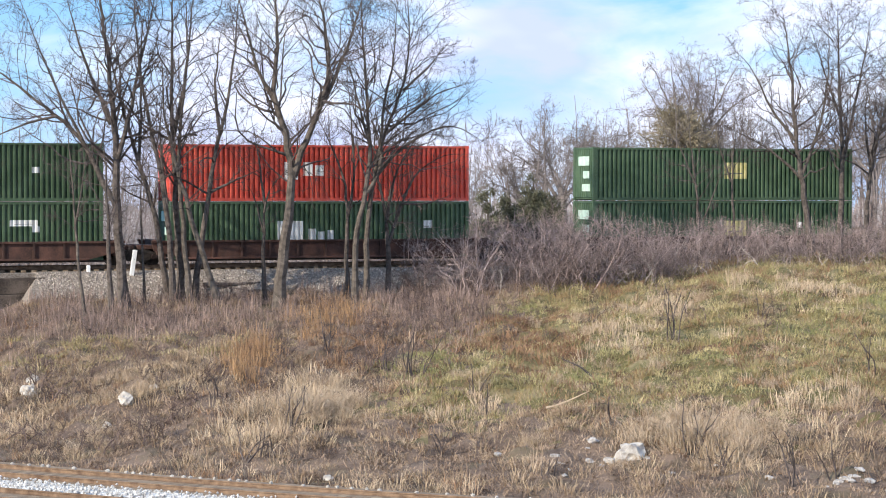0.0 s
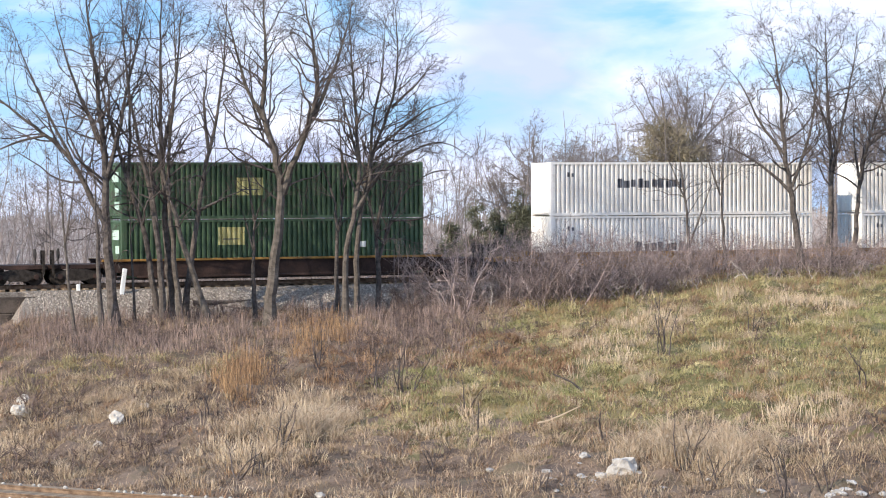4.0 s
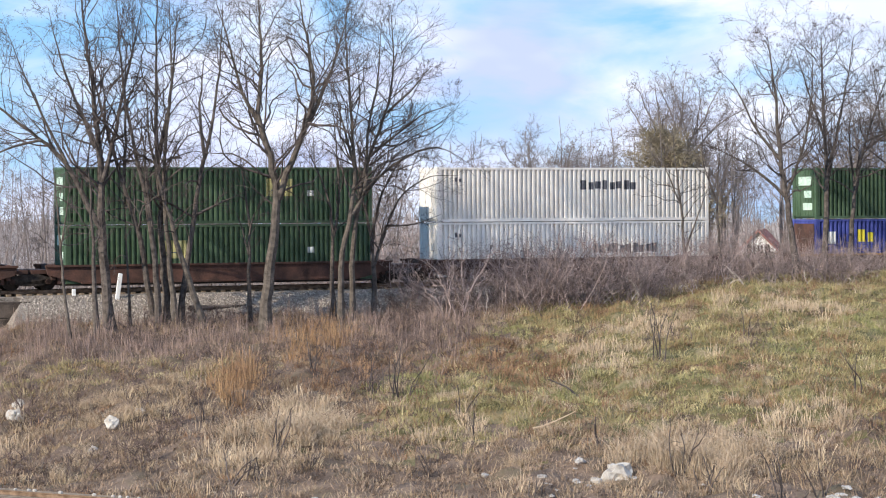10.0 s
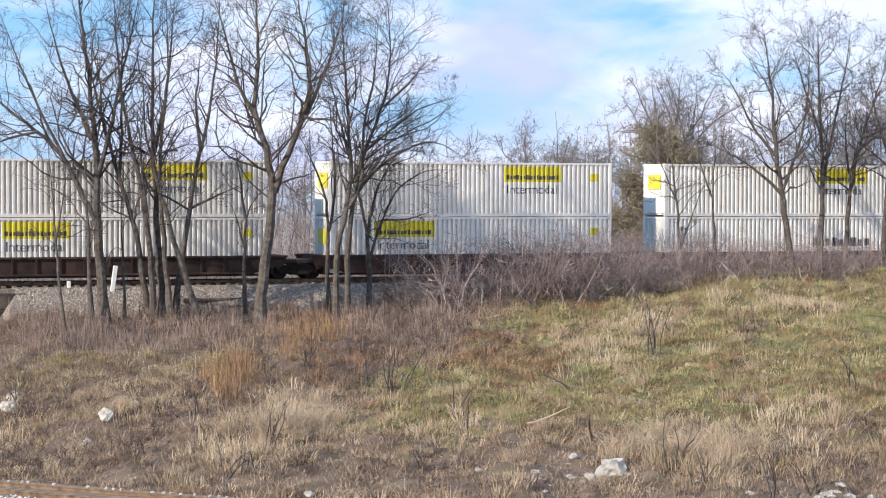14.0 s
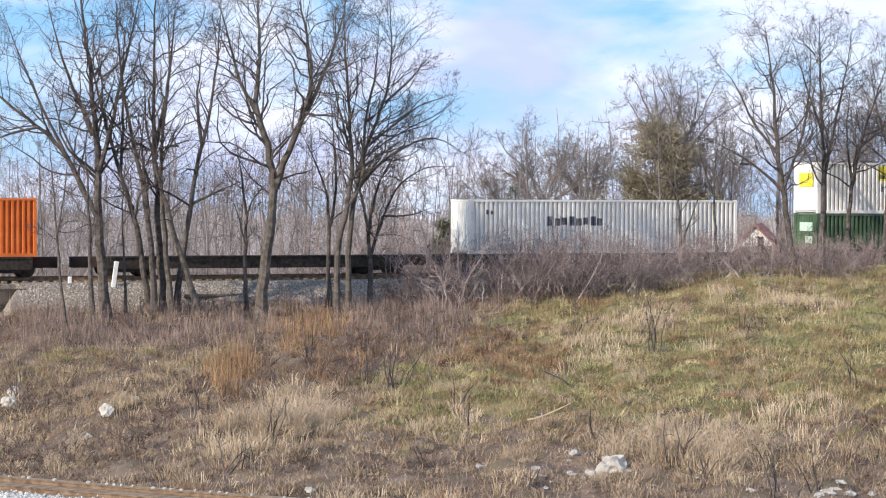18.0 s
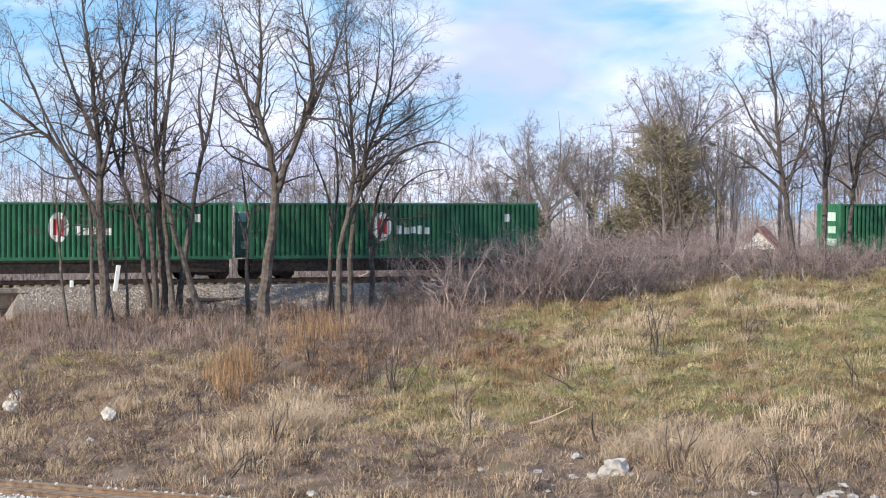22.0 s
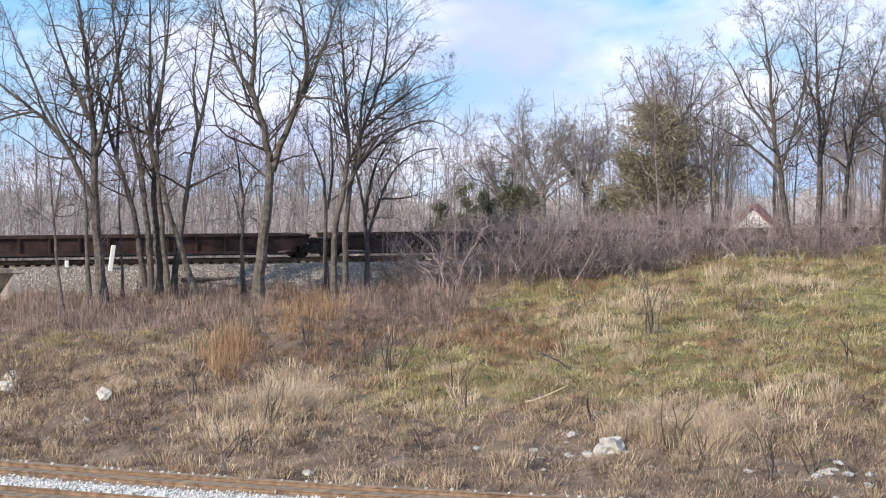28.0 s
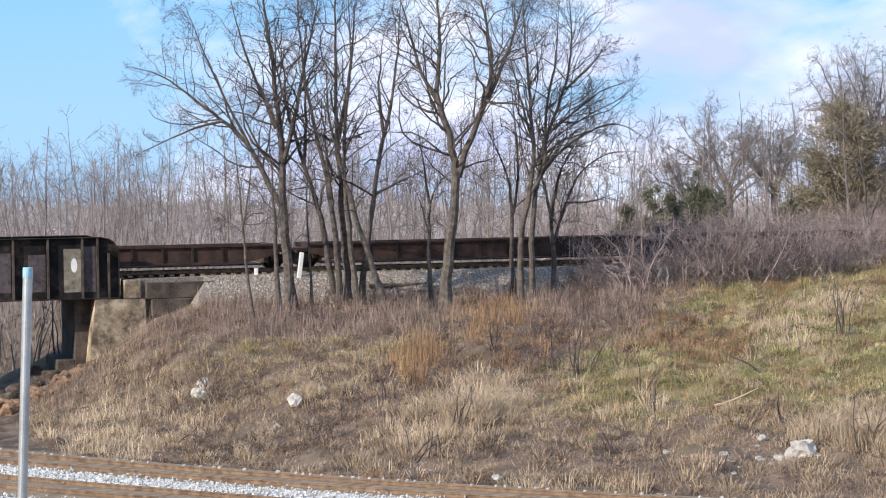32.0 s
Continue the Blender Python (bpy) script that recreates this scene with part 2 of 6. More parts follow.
SHINGLE = material("roof_shingle", (0.26, 0.095, 0.075), (0.38, 0.15, 0.12), 4, 0.9)
PANE = material("dark_pane", (0.02, 0.025, 0.03), (0.05, 0.06, 0.07), 2, 0.1, spec=0.6)


# ---------------------------------------------------------------- mesh helpers
def part(name, bm, mat, parent=None, label=""):
    me = bpy.data.meshes.new(name)
    if isinstance(bm, bmesh.types.BMesh):
        bm.to_mesh(me)
        bm.free()
    else:
        me.from_pydata(*bm)
    me.materials.append(mat)
    ob = new(name, me)
    if parent is not None:
        ob.parent = parent
    return tagged(ob, label)


def share(name, source, parent, m=Matrix(), label=""):
    """One more part on the same mesh."""
    ob = new(name, source.data)
    ob.parent = parent
    ob.matrix_basis = m
    return tagged(ob, label)


def thing(name, label, category, m=Matrix(), group="", kind=""):
    ob = new(name)
    ob.matrix_basis = m
    return tagged(ob, label, category, group, kind)


def box(bm, x0, x1, y0, y1, z0, z1, bevel=0.0):
    vs = [bm.verts.new((x, y, z)) for x in (x0, x1) for y in (y0, y1) for z in (z0, z1)]
    fs = [bm.faces.new([vs[i] for i in f]) for f in ((0, 1, 3, 2), (4, 6, 7, 5), (0, 4, 5, 1), (2, 3, 7, 6), (0, 2, 6, 4), (1, 5, 7, 3))]
    if bevel:
        es = list({e for f in fs for e in f.edges})
        bmesh.ops.bevel(bm, geom=es, offset=bevel, segments=1, affect="EDGES")
    return bm


def boxes(*rows, bevel=0.0):
    bm = bmesh.new()
    for r in rows:
        box(bm, *r, bevel=bevel)
    return bm


def drum(bm, centre, radius, depth, axis="y", seg=16, radius2=None):
    rot = {"x": pose(0, 0, 0, 0, 90, 0), "y": pose(0, 0, 0, 90, 0, 0), "z": Matrix()}[axis]
    bmesh.ops.create_cone(bm, cap_ends=True, segments=seg, radius1=radius, radius2=radius if radius2 is None else radius2, depth=depth, matrix=Matrix.Translation(centre) @ rot)
    return bm


def prism(bm, outline, y0, y1):
    """An outline in x and z, pushed from y0 to y1."""
    a = [bm.verts.new((x, y0, z)) for x, z in outline]
    b = [bm.verts.new((x, y1, z)) for x, z in outline]
    k = len(outline)
    bm.faces.new(a)
    bm.faces.new(b[::-1])
    for i in range(k):
        bm.faces.new((a[(i + 1) % k], a[i], b[i], b[(i + 1) % k]))
    bmesh.ops.recalc_face_normals(bm, faces=bm.faces)
    return bm


def merged(pieces):
    """Joins (verts, faces) arrays, faces all of one size each."""
    vs, fs, base = [], [], 0
    for v, f in pieces:
        vs.append(v)
        fs.extend((f + base).tolist())
        base += len(v)
    return np.concatenate(vs).tolist(), [], fs


def tubes(polys, sides):
    """Tapered tubes along polylines of (points, radii); all of them with the same number of points."""
    groups = {}
    for pts, rad in polys:
        groups.setdefault(len(pts), []).append((pts, rad))
    made = []
    for k, rows in groups.items():
        p = np.array([r[0] for r in rows], float)
        rad = np.array([r[1] for r in rows], float)
        d = np.gradient(p, axis=1)
        d /= np.linalg.norm(d, axis=2, keepdims=True) + 1e-9
        ref = np.where(np.abs(d[..., 2:3]) < 0.9, np.array([0, 0, 1.0]), np.array([1.0, 0, 0]))
        a = np.cross(d, ref)
        a /= np.linalg.norm(a, axis=2, keepdims=True) + 1e-9
        b = np.cross(d, a)
        ang = np.arange(sides) * 2 * np.pi / sides
        ring = a[:, :, None] * np.cos(ang)[None, None, :, None] + b[:, :, None] * np.sin(ang)[None, None, :, None]
        v = p[:, :, None] + ring * rad[:, :, None, None]
        n = len(rows)
        i = np.arange(n)[:, None, None] * k * sides + np.arange(k - 1)[None, :, None] * sides
        j = np.arange(sides)[None, None, :]
        j2 = (j + 1) % sides
        f = np.stack([i + j, i + j2, i + sides + j2, i + sides + j], -1).reshape(-1, 4)
        made.append((v.reshape(-1, 3), f))
    return merged(made)


# ---------------------------------------------------------------- the lie of the land
PHI = math.atan(0.4)
RAIL_Z = 4.7
UP = Matrix.Translation((0, 119.5, RAIL_Z)) @ Matrix.Rotation(PHI, 4, "Z")  # x along the upper track, y away from the viewer


def lower_line():
    """Centre line of the far one of the two lower tracks, with its headings."""
    pts = {0: (-12.03, 68.95, radians(-28))}
    for way in (1, -1):
        x, y, h = pts[0]
        for i in range(1, 301):
            x, y = x + way * math.cos(h), y + way * math.sin(h)
            h = radians(min(-18, max(-36, -28 + 0.53 * way * i)))
            pts[way * i] = (x, y, h)
    return np.array([pts[i] for i in range(-300, 301)])


LOWER = lower_line()


def lower_at(u, q, z=0.0):
    """Point u metres along the lower line, q metres to its far side."""
    i = np.arange(-300, 301)
    x, y, h = (np.interp(u, i, LOWER[:, k]) for k in range(3))
    return np.stack([x - np.sin(h) * q, y + np.cos(h) * q, np.zeros_like(x) + z], -1)


def land(x, y):
    """Height of the ground, and how far up the slope the place lies (0 at the lower tracks, 1 at the upper one)."""
    x, y = np.asarray(x, float), np.asarray(y, float)
    c, s = math.cos(PHI), math.sin(PHI)
    along = x * c + (y - 119.5) * s
    front = x * s - (y - 119.5) * c
    px, py = x.ravel(), y.ravel()
    q = np.empty(px.shape)
    for k in range(0, len(px), 4000):
        d = (px[k:k + 4000, None] - LOWER[None, ::2, 0]) ** 2 + (py[k:k + 4000, None] - LOWER[None, ::2, 1]) ** 2
        j = d.argmin(1)
        lx, ly, lh = LOWER[::2][j].T
        q[k:k + 4000] = -(px[k:k + 4000] - lx) * np.sin(lh) + (py[k:k + 4000] - ly) * np.cos(lh)
    q = q.reshape(x.shape)
    top = np.interp(along, [-110, -80, -60, -38, -33, -28.9, -25.6, -23.2, -8, 3, 11, 30, 60, 200], [3, 2.5, -2.4, -2.2, -1.5, 0.4, 2.4, 3.15, 3.25, 3.5, 4.45, 5.5, 6.0, 5.0])
    top = top - 9.0 * np.clip((-front - 25) / 130, 0, 1) * (along > -40)
    rise = np.clip(q - 2.6, 0, None)
    a = rise / (rise + np.clip(front - 5.0, 0, None) + 0.01)
    z = -0.45 + (top + 0.45) * a ** 0.92
    near = np.clip((-q - 8) / 48, 0, 1)
    z = np.where(q < 2.6, -0.45 + 7.85 * near, z)
    wave = 0.10 * np.sin(x * 0.55 + 1.3 * np.sin(y * 0.31)) + 0.07 * np.sin(y * 0.83 + x * 0.37) + 0.04 * np.sin(x * 2.1 + y * 1.7) + 0.12 * np.sin(x * 2.0 + 1.5 * np.sin(y * 0.9)) * np.sin(y * 1.5 + 1.2 * np.sin(x * 1.1))
    z = z + wave * np.clip((np.abs(q + 2) - 5.0) / 4, 0, 1) * np.clip(200 / (np.abs(x) + np.abs(y) + 1), 0, 1)
    mound = np.exp(-((x - 11) / 7.5) ** 2 - ((a - 0.55) / 0.33) ** 2) * (q > 2.6) * (front > 3)
    z = z + 0.85 * mound
    # tussocks, and the shallow cut in which the upper track runs through the hill
    hump = np.sin(2.3 * x + 1.4 * np.sin(1.3 * y)) * np.sin(1.7 * y + 1.3 * np.sin(1.9 * x)) + 0.6 * np.sin(4.1 * x + 1.8 * np.sin(2.2 * y + 1)) * np.sin(3.3 * y + 1.5 * np.sin(3.1 * x))
    hump = hump + 1.1 * np.sin(1.05 * x + 1.6 * np.sin(0.6 * y + 2)) * np.sin(0.75 * y + 1.4 * np.sin(0.9 * x))
    z = z + 0.13 * hump * np.clip((q - 3.5) / 4, 0, 1) * np.clip((front - 6) / 4, 0, 1) * (np.abs(x) < 60)
    z = np.where((along > 5) & (front < 12), np.minimum(z, 4.15 + 0.6 * np.clip(front - 2.6, 0, None) + 0.5 * np.clip(-front - 6, 0, None)), z)
    z = z - 46 * np.clip((np.hypot(x, y) - 425) / 260, 0, 1)
    return z, a, q, front, along


def grades(lo, hi, step, far, ratio=1.35):
    core = list(np.arange(lo, hi + step / 2, step))
    out, d, v = [], step, core[-1]
    while v < far:
        d *= ratio
        v += d
        out.append(v)
    left, d, v = [], step, core[0]
    while v > -far:
        d *= ratio
        v -= d
        left.append(v)
    return np.array(left[::-1] + core + out)


def build_ground():
    gx, gy = grades(-44, 40, 0.4, 2800), grades(52, 126, 0.4, 2800)
    X, Y = np.meshgrid(gx, gy, indexing="ij")
    Z, a, q, front, along = land(X, Y)
    v = np.stack([X, Y, Z], -1).reshape(-1, 3)
    n, m = len(gx), len(gy)
    i = (np.arange(n - 1)[:, None] * m + np.arange(m - 1)[None]).ravel()
    f = np.stack([i, i + m, i + m + 1, i + 1], -1)
    me = bpy.data.meshes.new("ground")
    me.from_pydata(v.tolist(), [], f.tolist())
    me.materials.append(SOIL)
    me.materials.append(TURF)
    cx, ca = v[f].mean(1)[:, 0], a.reshape(-1)[f].mean(1)
    cy = v[f].mean(1)[:, 1]
    ragged = 2.2 * np.sin(cx * 1.1 + 2 * np.sin(cy * 0.7)) + np.random.RandomState(2).normal(0, 1.6, len(cx))
    green = (cx > 2 - (0.85 - ca) * 8 + ragged) & (ca > 0.28 + 0.03 * ragged)
    far = cy < 58
    me.polygons.foreach_set("material_index", (green | far).astype(np.int32))
    me.polygons.foreach_set("use_smooth", np.ones(len(f), bool))
    tagged(new("ground", me), "brown winter hillside of bare soil and thin grass", "ground", kind="structure")


build_ground()


def strip(name, us, profile, mat, parent=None, label=""):
    """A cross-section of (q, z) pairs, drawn along the lower line."""
    rows = [lower_at(us, q, z) for q, z in profile]
    v = np.stack(rows, 1)
    n, k = len(us), len(profile)
    i = (np.arange(n - 1)[:, None] * k + np.arange(k - 1)[None]).ravel()
    f = np.stack([i, i + k, i + k + 1, i + 1], -1)
    return part(name, (v.reshape(-1, 3).tolist(), [], f.tolist()), mat, parent, label)


RAIL_SHAPE = [(-0.07, -0.17), (-0.07, -0.15), (-0.012, -0.13), (-0.012, -0.045), (-0.036, -0.035), (-0.036, 0.0), (0.036, 0.0), (0.036, -0.035), (0.012, -0.045), (0.012, -0.13), (0.07, -0.15), (0.07, -0.17)]


def build_lower_tracks():
    us = np.arange(-200, 201, 1.0)
    bed = strip("lower_ballast", us, [(-8.6, -0.55), (-7.2, -0.148), (2.0, -0.148), (3.3, -0.55)], BROWN_BALLAST)
    tagged(bed, "brown dirty ballast bed under the two lower tracks", "ballast", kind="structure")
    mid = strip("pale_ballast", us, [(-2.95, -0.24), (-2.6, -0.13), (-2.15, -0.09), (-1.55, -0.12), (-1.15, -0.24)], PALE_BALLAST)
    tagged(mid, "fresh white ballast between the two lower tracks", "ballast", kind="structure")
    edge = strip("pale_ballast", us, [(-7.7, -0.24), (-7.3, -0.12), (-6.6, -0.11), (-5.6, -0.24)], PALE_BALLAST)
    tagged(edge, "fresh white ballast beside the nearer lower track", "ballast", kind="structure")
    tie_bm = boxes((-0.115, 0.115, -1.3, 1.3, -0.19, -0.165 + 0.02), bevel=0.015)
    first = None
    for k, off in enumerate((0.0, -4.3)):
        track = tagged(new("railway_track"), "rusty railway track with worn wooden ties on brown ballast", "railway track", "lower tracks", "structure")
        for side in (-0.75, 0.75):
            strip("rail", us, [(off + side + q, z) for q, z in RAIL_SHAPE + RAIL_SHAPE[:1]], RAIL, track)
        for u in np.arange(-18, 24, 0.52):
            p = lower_at(u, off)
            h = np.interp(u, np.arange(-300, 301), LOWER[:, 2])
            m = Matrix.Translation(p) @ Matrix.Rotation(h, 4, "Z")
            if first is None:
                first = part("tie", tie_bm, TIE, track)
                first.matrix_basis = m
            else:
                share("tie", first, track, m)
    rng = random.Random(4)
    lump = bmesh.new()
    bmesh.ops.create_icosphere(lump, subdivisions=1, radius=0.072)
    for v in lump.verts:
        v.co *= rng.uniform(0.75, 1.2)
    stone = None
    for u in np.arange(-16, 22, 0.42):
        if rng.random() < 0.30:
            continue
        p = lower_at(u + rng.uniform(-0.2, 0.2), 0.98 + rng.uniform(-0.03, 0.07), -0.02)
        m = Matrix.Translation(p) @ Euler((0, 0, rng.uniform(0, 6))).to_matrix().to_4x4() @ Matrix.Diagonal((rng.uniform(0.7, 1.3), rng.uniform(0.8, 1.1), rng.uniform(0.8, 1.3), 1))
        if stone is None:
            stone = part("ballast_stone", lump, PALE_STONE)
            ob = stone
        else:
            ob = new("ballast_stone", stone.data)
        ob.matrix_basis = m
        tagged(ob, "white lump of ballast lying beside the far rail", "stone", "stones along the rail")
    # loose white stones
    r = np.random.RandomState(7)
    n = 9000
    u, q = r.uniform(-18, 22, n), np.where(r.rand(n) < 0.75, r.normal(-2.1, 0.42, n), r.normal(-6.9, 0.5, n))
    c = lower_at(u, q, -0.11) + np.stack([0 * u, 0 * u, r.uniform(-0.06, 0.05, n)], -1)
    octa = np.array([(1, 0, 0), (-1, 0, 0), (0, 1, 0), (0, -1, 0), (0, 0, 1), (0, 0, -1)], float)
    tri = np.array([(0, 2, 4), (2, 1, 4), (1, 3, 4), (3, 0, 4), (2, 0, 5), (1, 2, 5), (3, 1, 5), (0, 3, 5)])
    v = c[:, None] + octa[None] * r.uniform(0.025, 0.065, (n, 6, 1))
    f = tri[None] + (np.arange(n) * 6)[:, None, None]
    tagged(part("loose_ballast", (v.reshape(-1, 3).tolist(), [], f.reshape(-1, 3).tolist()), PALE_BALLAST), "loose white crushed stone between the rails", "ballast", kind="stuff")


def build_upper_track():
    def sweep(x0, x1, profile, spill=0.0):
        bm = bmesh.new()
        a = [[bm.verts.new((x + k * spill * (z + 0.24), y, z)) for y, z in profile] for x, k in ((x0, 1), (x1, 0))]
        for i in range(len(profile) - 1):
            bm.faces.new((a[0][i], a[1][i], a[1][i + 1], a[0][i + 1]))
        for row in a:
            bm.faces.new(row)
        bmesh.ops.recalc_face_normals(bm, faces=bm.faces)
        return bm

    for x0, x1 in ((-22.9, 720), (-720, -78)):
        bed = part("upper_ballast", sweep(x0, x1, [(-6.2, -3.6), (-3.9, -1.85), (-1.3, -0.24), (3.9, -0.24), (6.5, -1.85), (8.8, -3.6)], 0.7 if x0 > -100 else 0), BALLAST)
        bed.matrix_basis = UP
        tagged(bed, "grey gravel ballast embankment of the upper track", "ballast", kind="structure")
    fill = part("upper_ballast", sweep(-26.3, -23.0, [(-1.2, -3.6), (-1.2, -0.28), (3.9, -0.28), (3.9, -3.6)]), BALLAST)
    fill.matrix_basis = UP
    tagged(fill, "grey gravel behind the bridge abutment", "ballast", kind="structure")
    track = tagged(new("railway_track"), "single railway track with dark rails on a gravel embankment", "railway track", kind="structure")
    track.matrix_basis = UP
    for y in (0.55, 2.05):
        part("rail", sweep(-720, 720, [(y + a, b) for a, b in RAIL_SHAPE]), RAIL, track)
    tie = None
    for i in range(150):
        x = -28 + 0.52 * i
        if tie is None:
            tie = part("tie", boxes((-0.115, 0.115, -1.3, 1.3, -0.28, -0.17), bevel=0.015), TIE, track)
            tie.matrix_basis = pose(x, 1.3, 0)
        else:
            share("tie", tie, track, pose(x, 1.3, 0))
    # gravel on the near shoulder
    r = np.random.RandomState(9)
    n = 16000
    t = r.rand(n) ** 0.8
    x, y, z = r.uniform(-23, 12, n), -1.3 - 2.6 * t, -0.24 - 1.61 * t
    octa = np.array([(1, 0, 0), (-1, 0, 0), (0, 1, 0), (0, -1, 0), (0, 0, 1), (0, 0, -1)], float)
    tri = np.array([(0, 2, 4), (2, 1, 4), (1, 3, 4), (3, 0, 4), (2, 0, 5), (1, 2, 5), (3, 1, 5), (0, 3, 5)])
    v = np.stack([x, y, z], -1)[:, None] + octa[None] * r.uniform(0.03, 0.075, (n, 6, 1))
    f = tri[None] + (np.arange(n) * 6)[:, None, None]
    g = part("gravel", (v.reshape(-1, 3).tolist(), [], f.reshape(-1, 3).tolist()), material("gravel", (0.15, 0.125, 0.105), (0.42, 0.365, 0.315), 6, 0.9, bump=0.0, island=0.4))
    g.matrix_basis = UP
    tagged(g, "loose grey gravel on the shoulder of the embankment", "gravel", kind="stuff")


build_lower_tracks()
build_upper_track()


# ---------------------------------------------------------------- bridge
def build_bridge():
    bridge = thing("railway_bridge", "black riveted plate girder bridge on stained concrete abutments", "bridge", UP)
    r = 0.75
    outline = [(-27.2, -1.15), (-78, -1.15), (-78, 1.75), (-27.2 - r, 1.75)]
    outline += [(-27.2 - r + r * math.sin(a), 1.75 - r + r * math.cos(a)) for a in (0.4, 0.8, 1.2, 1.5708)]
    for name, y in (("near_girder", -1.15), ("far_girder", 3.85)):
        web = part("girder", prism(bmesh.new(), outline, y, y + 0.06), GIRDER, bridge)
        sign = -1 if y < 0 else 1
        y0, y1 = (y - 0.16, y - 0.001) if y < 0 else (y + 0.061, y + 0.22)
        part("flange", boxes((-78, -27.2 - r, y - 0.2, y + 0.26, 1.751, 1.80), (-78, -27.2, y - 0.2, y + 0.26, -1.21, -1.151), bevel=0.01), GIRDER, web)
        ends = [(-27.2 - r + (r + 0.025) * math.sin(a), 1.75 - r + (r + 0.025) * math.cos(a)) for a in (0.0, 0.4, 0.8, 1.2, 1.5708)]
        bm = bmesh.new()
        for (xa, za), (xb, zb) in zip(ends, ends[1:] + [(-27.175, -1.15)]):
            q = [bm.verts.new(c) for c in ((xa, y - 0.2, za), (xb, y - 0.2, zb), (xb, y + 0.26, zb), (xa, y + 0.26, za))]
            bm.faces.new(q)
        bmesh.ops.remove_doubles(bm, verts=bm.verts, dist=0.001)
        bmesh.ops.solidify(bm, geom=bm.faces[:], thickness=0.03)
        part("end_flange", bm, GIRDER, web)
        for i in range(30):
            x = (-27.68, -28.22, -28.95)[i] if i < 3 else -28.95 - 1.66 * (i - 2)
            part("stiffener", boxes((x - 0.05, x + 0.05, y0, y1, -1.15, 1.749 if i else 1.0)), GIRDER_EDGE, web)
    part("paint_patch", boxes((-29.85, -29.02, -1.158, -1.151, -0.85, 1.25)), PATCH, bridge, "pale peeling square of paint")
    part("paint_patch", boxes((-28.90, -28.30, -1.158, -1.151, -0.85, 1.35)), OLD_PATCH, bridge, "faded violet-brown rectangle of old paint")
    for i in range(8):
        x = -30.6 - 1.66 * i
        part("paint_patch", boxes((x - 0.95, x - 0.12, -1.158, -1.151, -0.80, 1.0 + 0.1 * (i % 2))), OLD_PATCH, bridge, "faded violet-brown rectangle of old paint")
    bm = bmesh.new()
    drum(bm, (0, 0, 0), 0.22, 0.006, "y", 14)
    mark = part("paint_mark", bm, DECAL, bridge, "small white painted ring on the girder")
    mark.matrix_basis = Matrix.Translation((-29.35, -1.162, 0.45)) @ Matrix.Diagonal((0.7, 1, 1.6, 1))
    part("deck", boxes((-78, -27.6, -1.08, 3.84, -0.75, -0.30)), STEEL, bridge)
    # abutment: wing pier, breast wall, stepped wing behind
    abut = part("abutment", prism(bmesh.new(), [(-28.4, -1.24), (-26.0, -1.24), (-25.8, -5.6), (-28.9, -5.6)], -1.6, -0.35), CONCRETE, bridge, "brown-stained concrete pier under the girder end")
    part("bearing_block", boxes((-27.0, -26.15, -1.45, -0.4, -1.235, -0.30), bevel=0.04), CONCRETE, abut)
    part("bearing", boxes((-28.3, -27.7, -1.35, -0.85, -1.235, -1.212)), STEEL, abut)
    # breast wall, back wall and steps: the shade is in their dark colour
    part("breast_wall", boxes((-29.25, -26.4, -0.345, 4.6, -6.2, -1.27)), SHADED_CONCRETE, bridge)
    part("back_wall", boxes((-25.95, -22.6, -1.75, -1.25, -1.25, -0.46), bevel=0.03), SHADED_CONCRETE, bridge, "low weathered retaining wall beside the ballast")
    part("wall_footing", boxes((-25.7, -23.6, -1.85, -1.2, -2.1, -1.26), bevel=0.03), SHADED_CONCRETE, bridge)
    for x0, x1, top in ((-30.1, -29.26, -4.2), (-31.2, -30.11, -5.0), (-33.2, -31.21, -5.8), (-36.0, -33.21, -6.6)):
        part("wing_step", boxes((x0, x1, -0.2, 4.4, -8.0, top), bevel=0.04), SHADED_CONCRETE, bridge)
    part("abutment", boxes((-80.5, -77.0, -1.6, 4.4, -6.5, -1.25)), CONCRETE, bridge)


build_bridge()


# ---------------------------------------------------------------- train
LEN, WID, HIGH, DEEP = 16.15, 2.6, 2.9, 0.13
SPEED = 18.0
moving = []  # (object, x along the track at the start)


RIB = ((0.0, 0), (0.38, 0), (0.42, 1), (0.84, 1))  # one rib: share of its width, how far back


def corrugated(bm, x0, x1, z0, z1, y, pitch, depth, out):
    """A wall of trapezoid ribs in the plane y; out: the way that the ribs stand proud."""
    n = max(2, round((x1 - x0) / pitch))
    p = (x1 - x0) / n
    xs, ys = [], []
    for i in range(n):
        for f, d in RIB:
            xs.append(x0 + (i + f) * p)
            ys.append(y - out * depth * d)
    xs.append(x1)
    ys.append(y)
    lo = [bm.verts.new((a, b, z0)) for a, b in zip(xs, ys)]
    hi = [bm.verts.new((a, b, z1)) for a, b in zip(xs, ys)]
    for i in range(len(xs) - 1):
        f = (lo[i], lo[i + 1], hi[i + 1], hi[i])
        bm.faces.new(f if out < 0 else f[::-1])


container_parts = {}
rib_mesh = {}


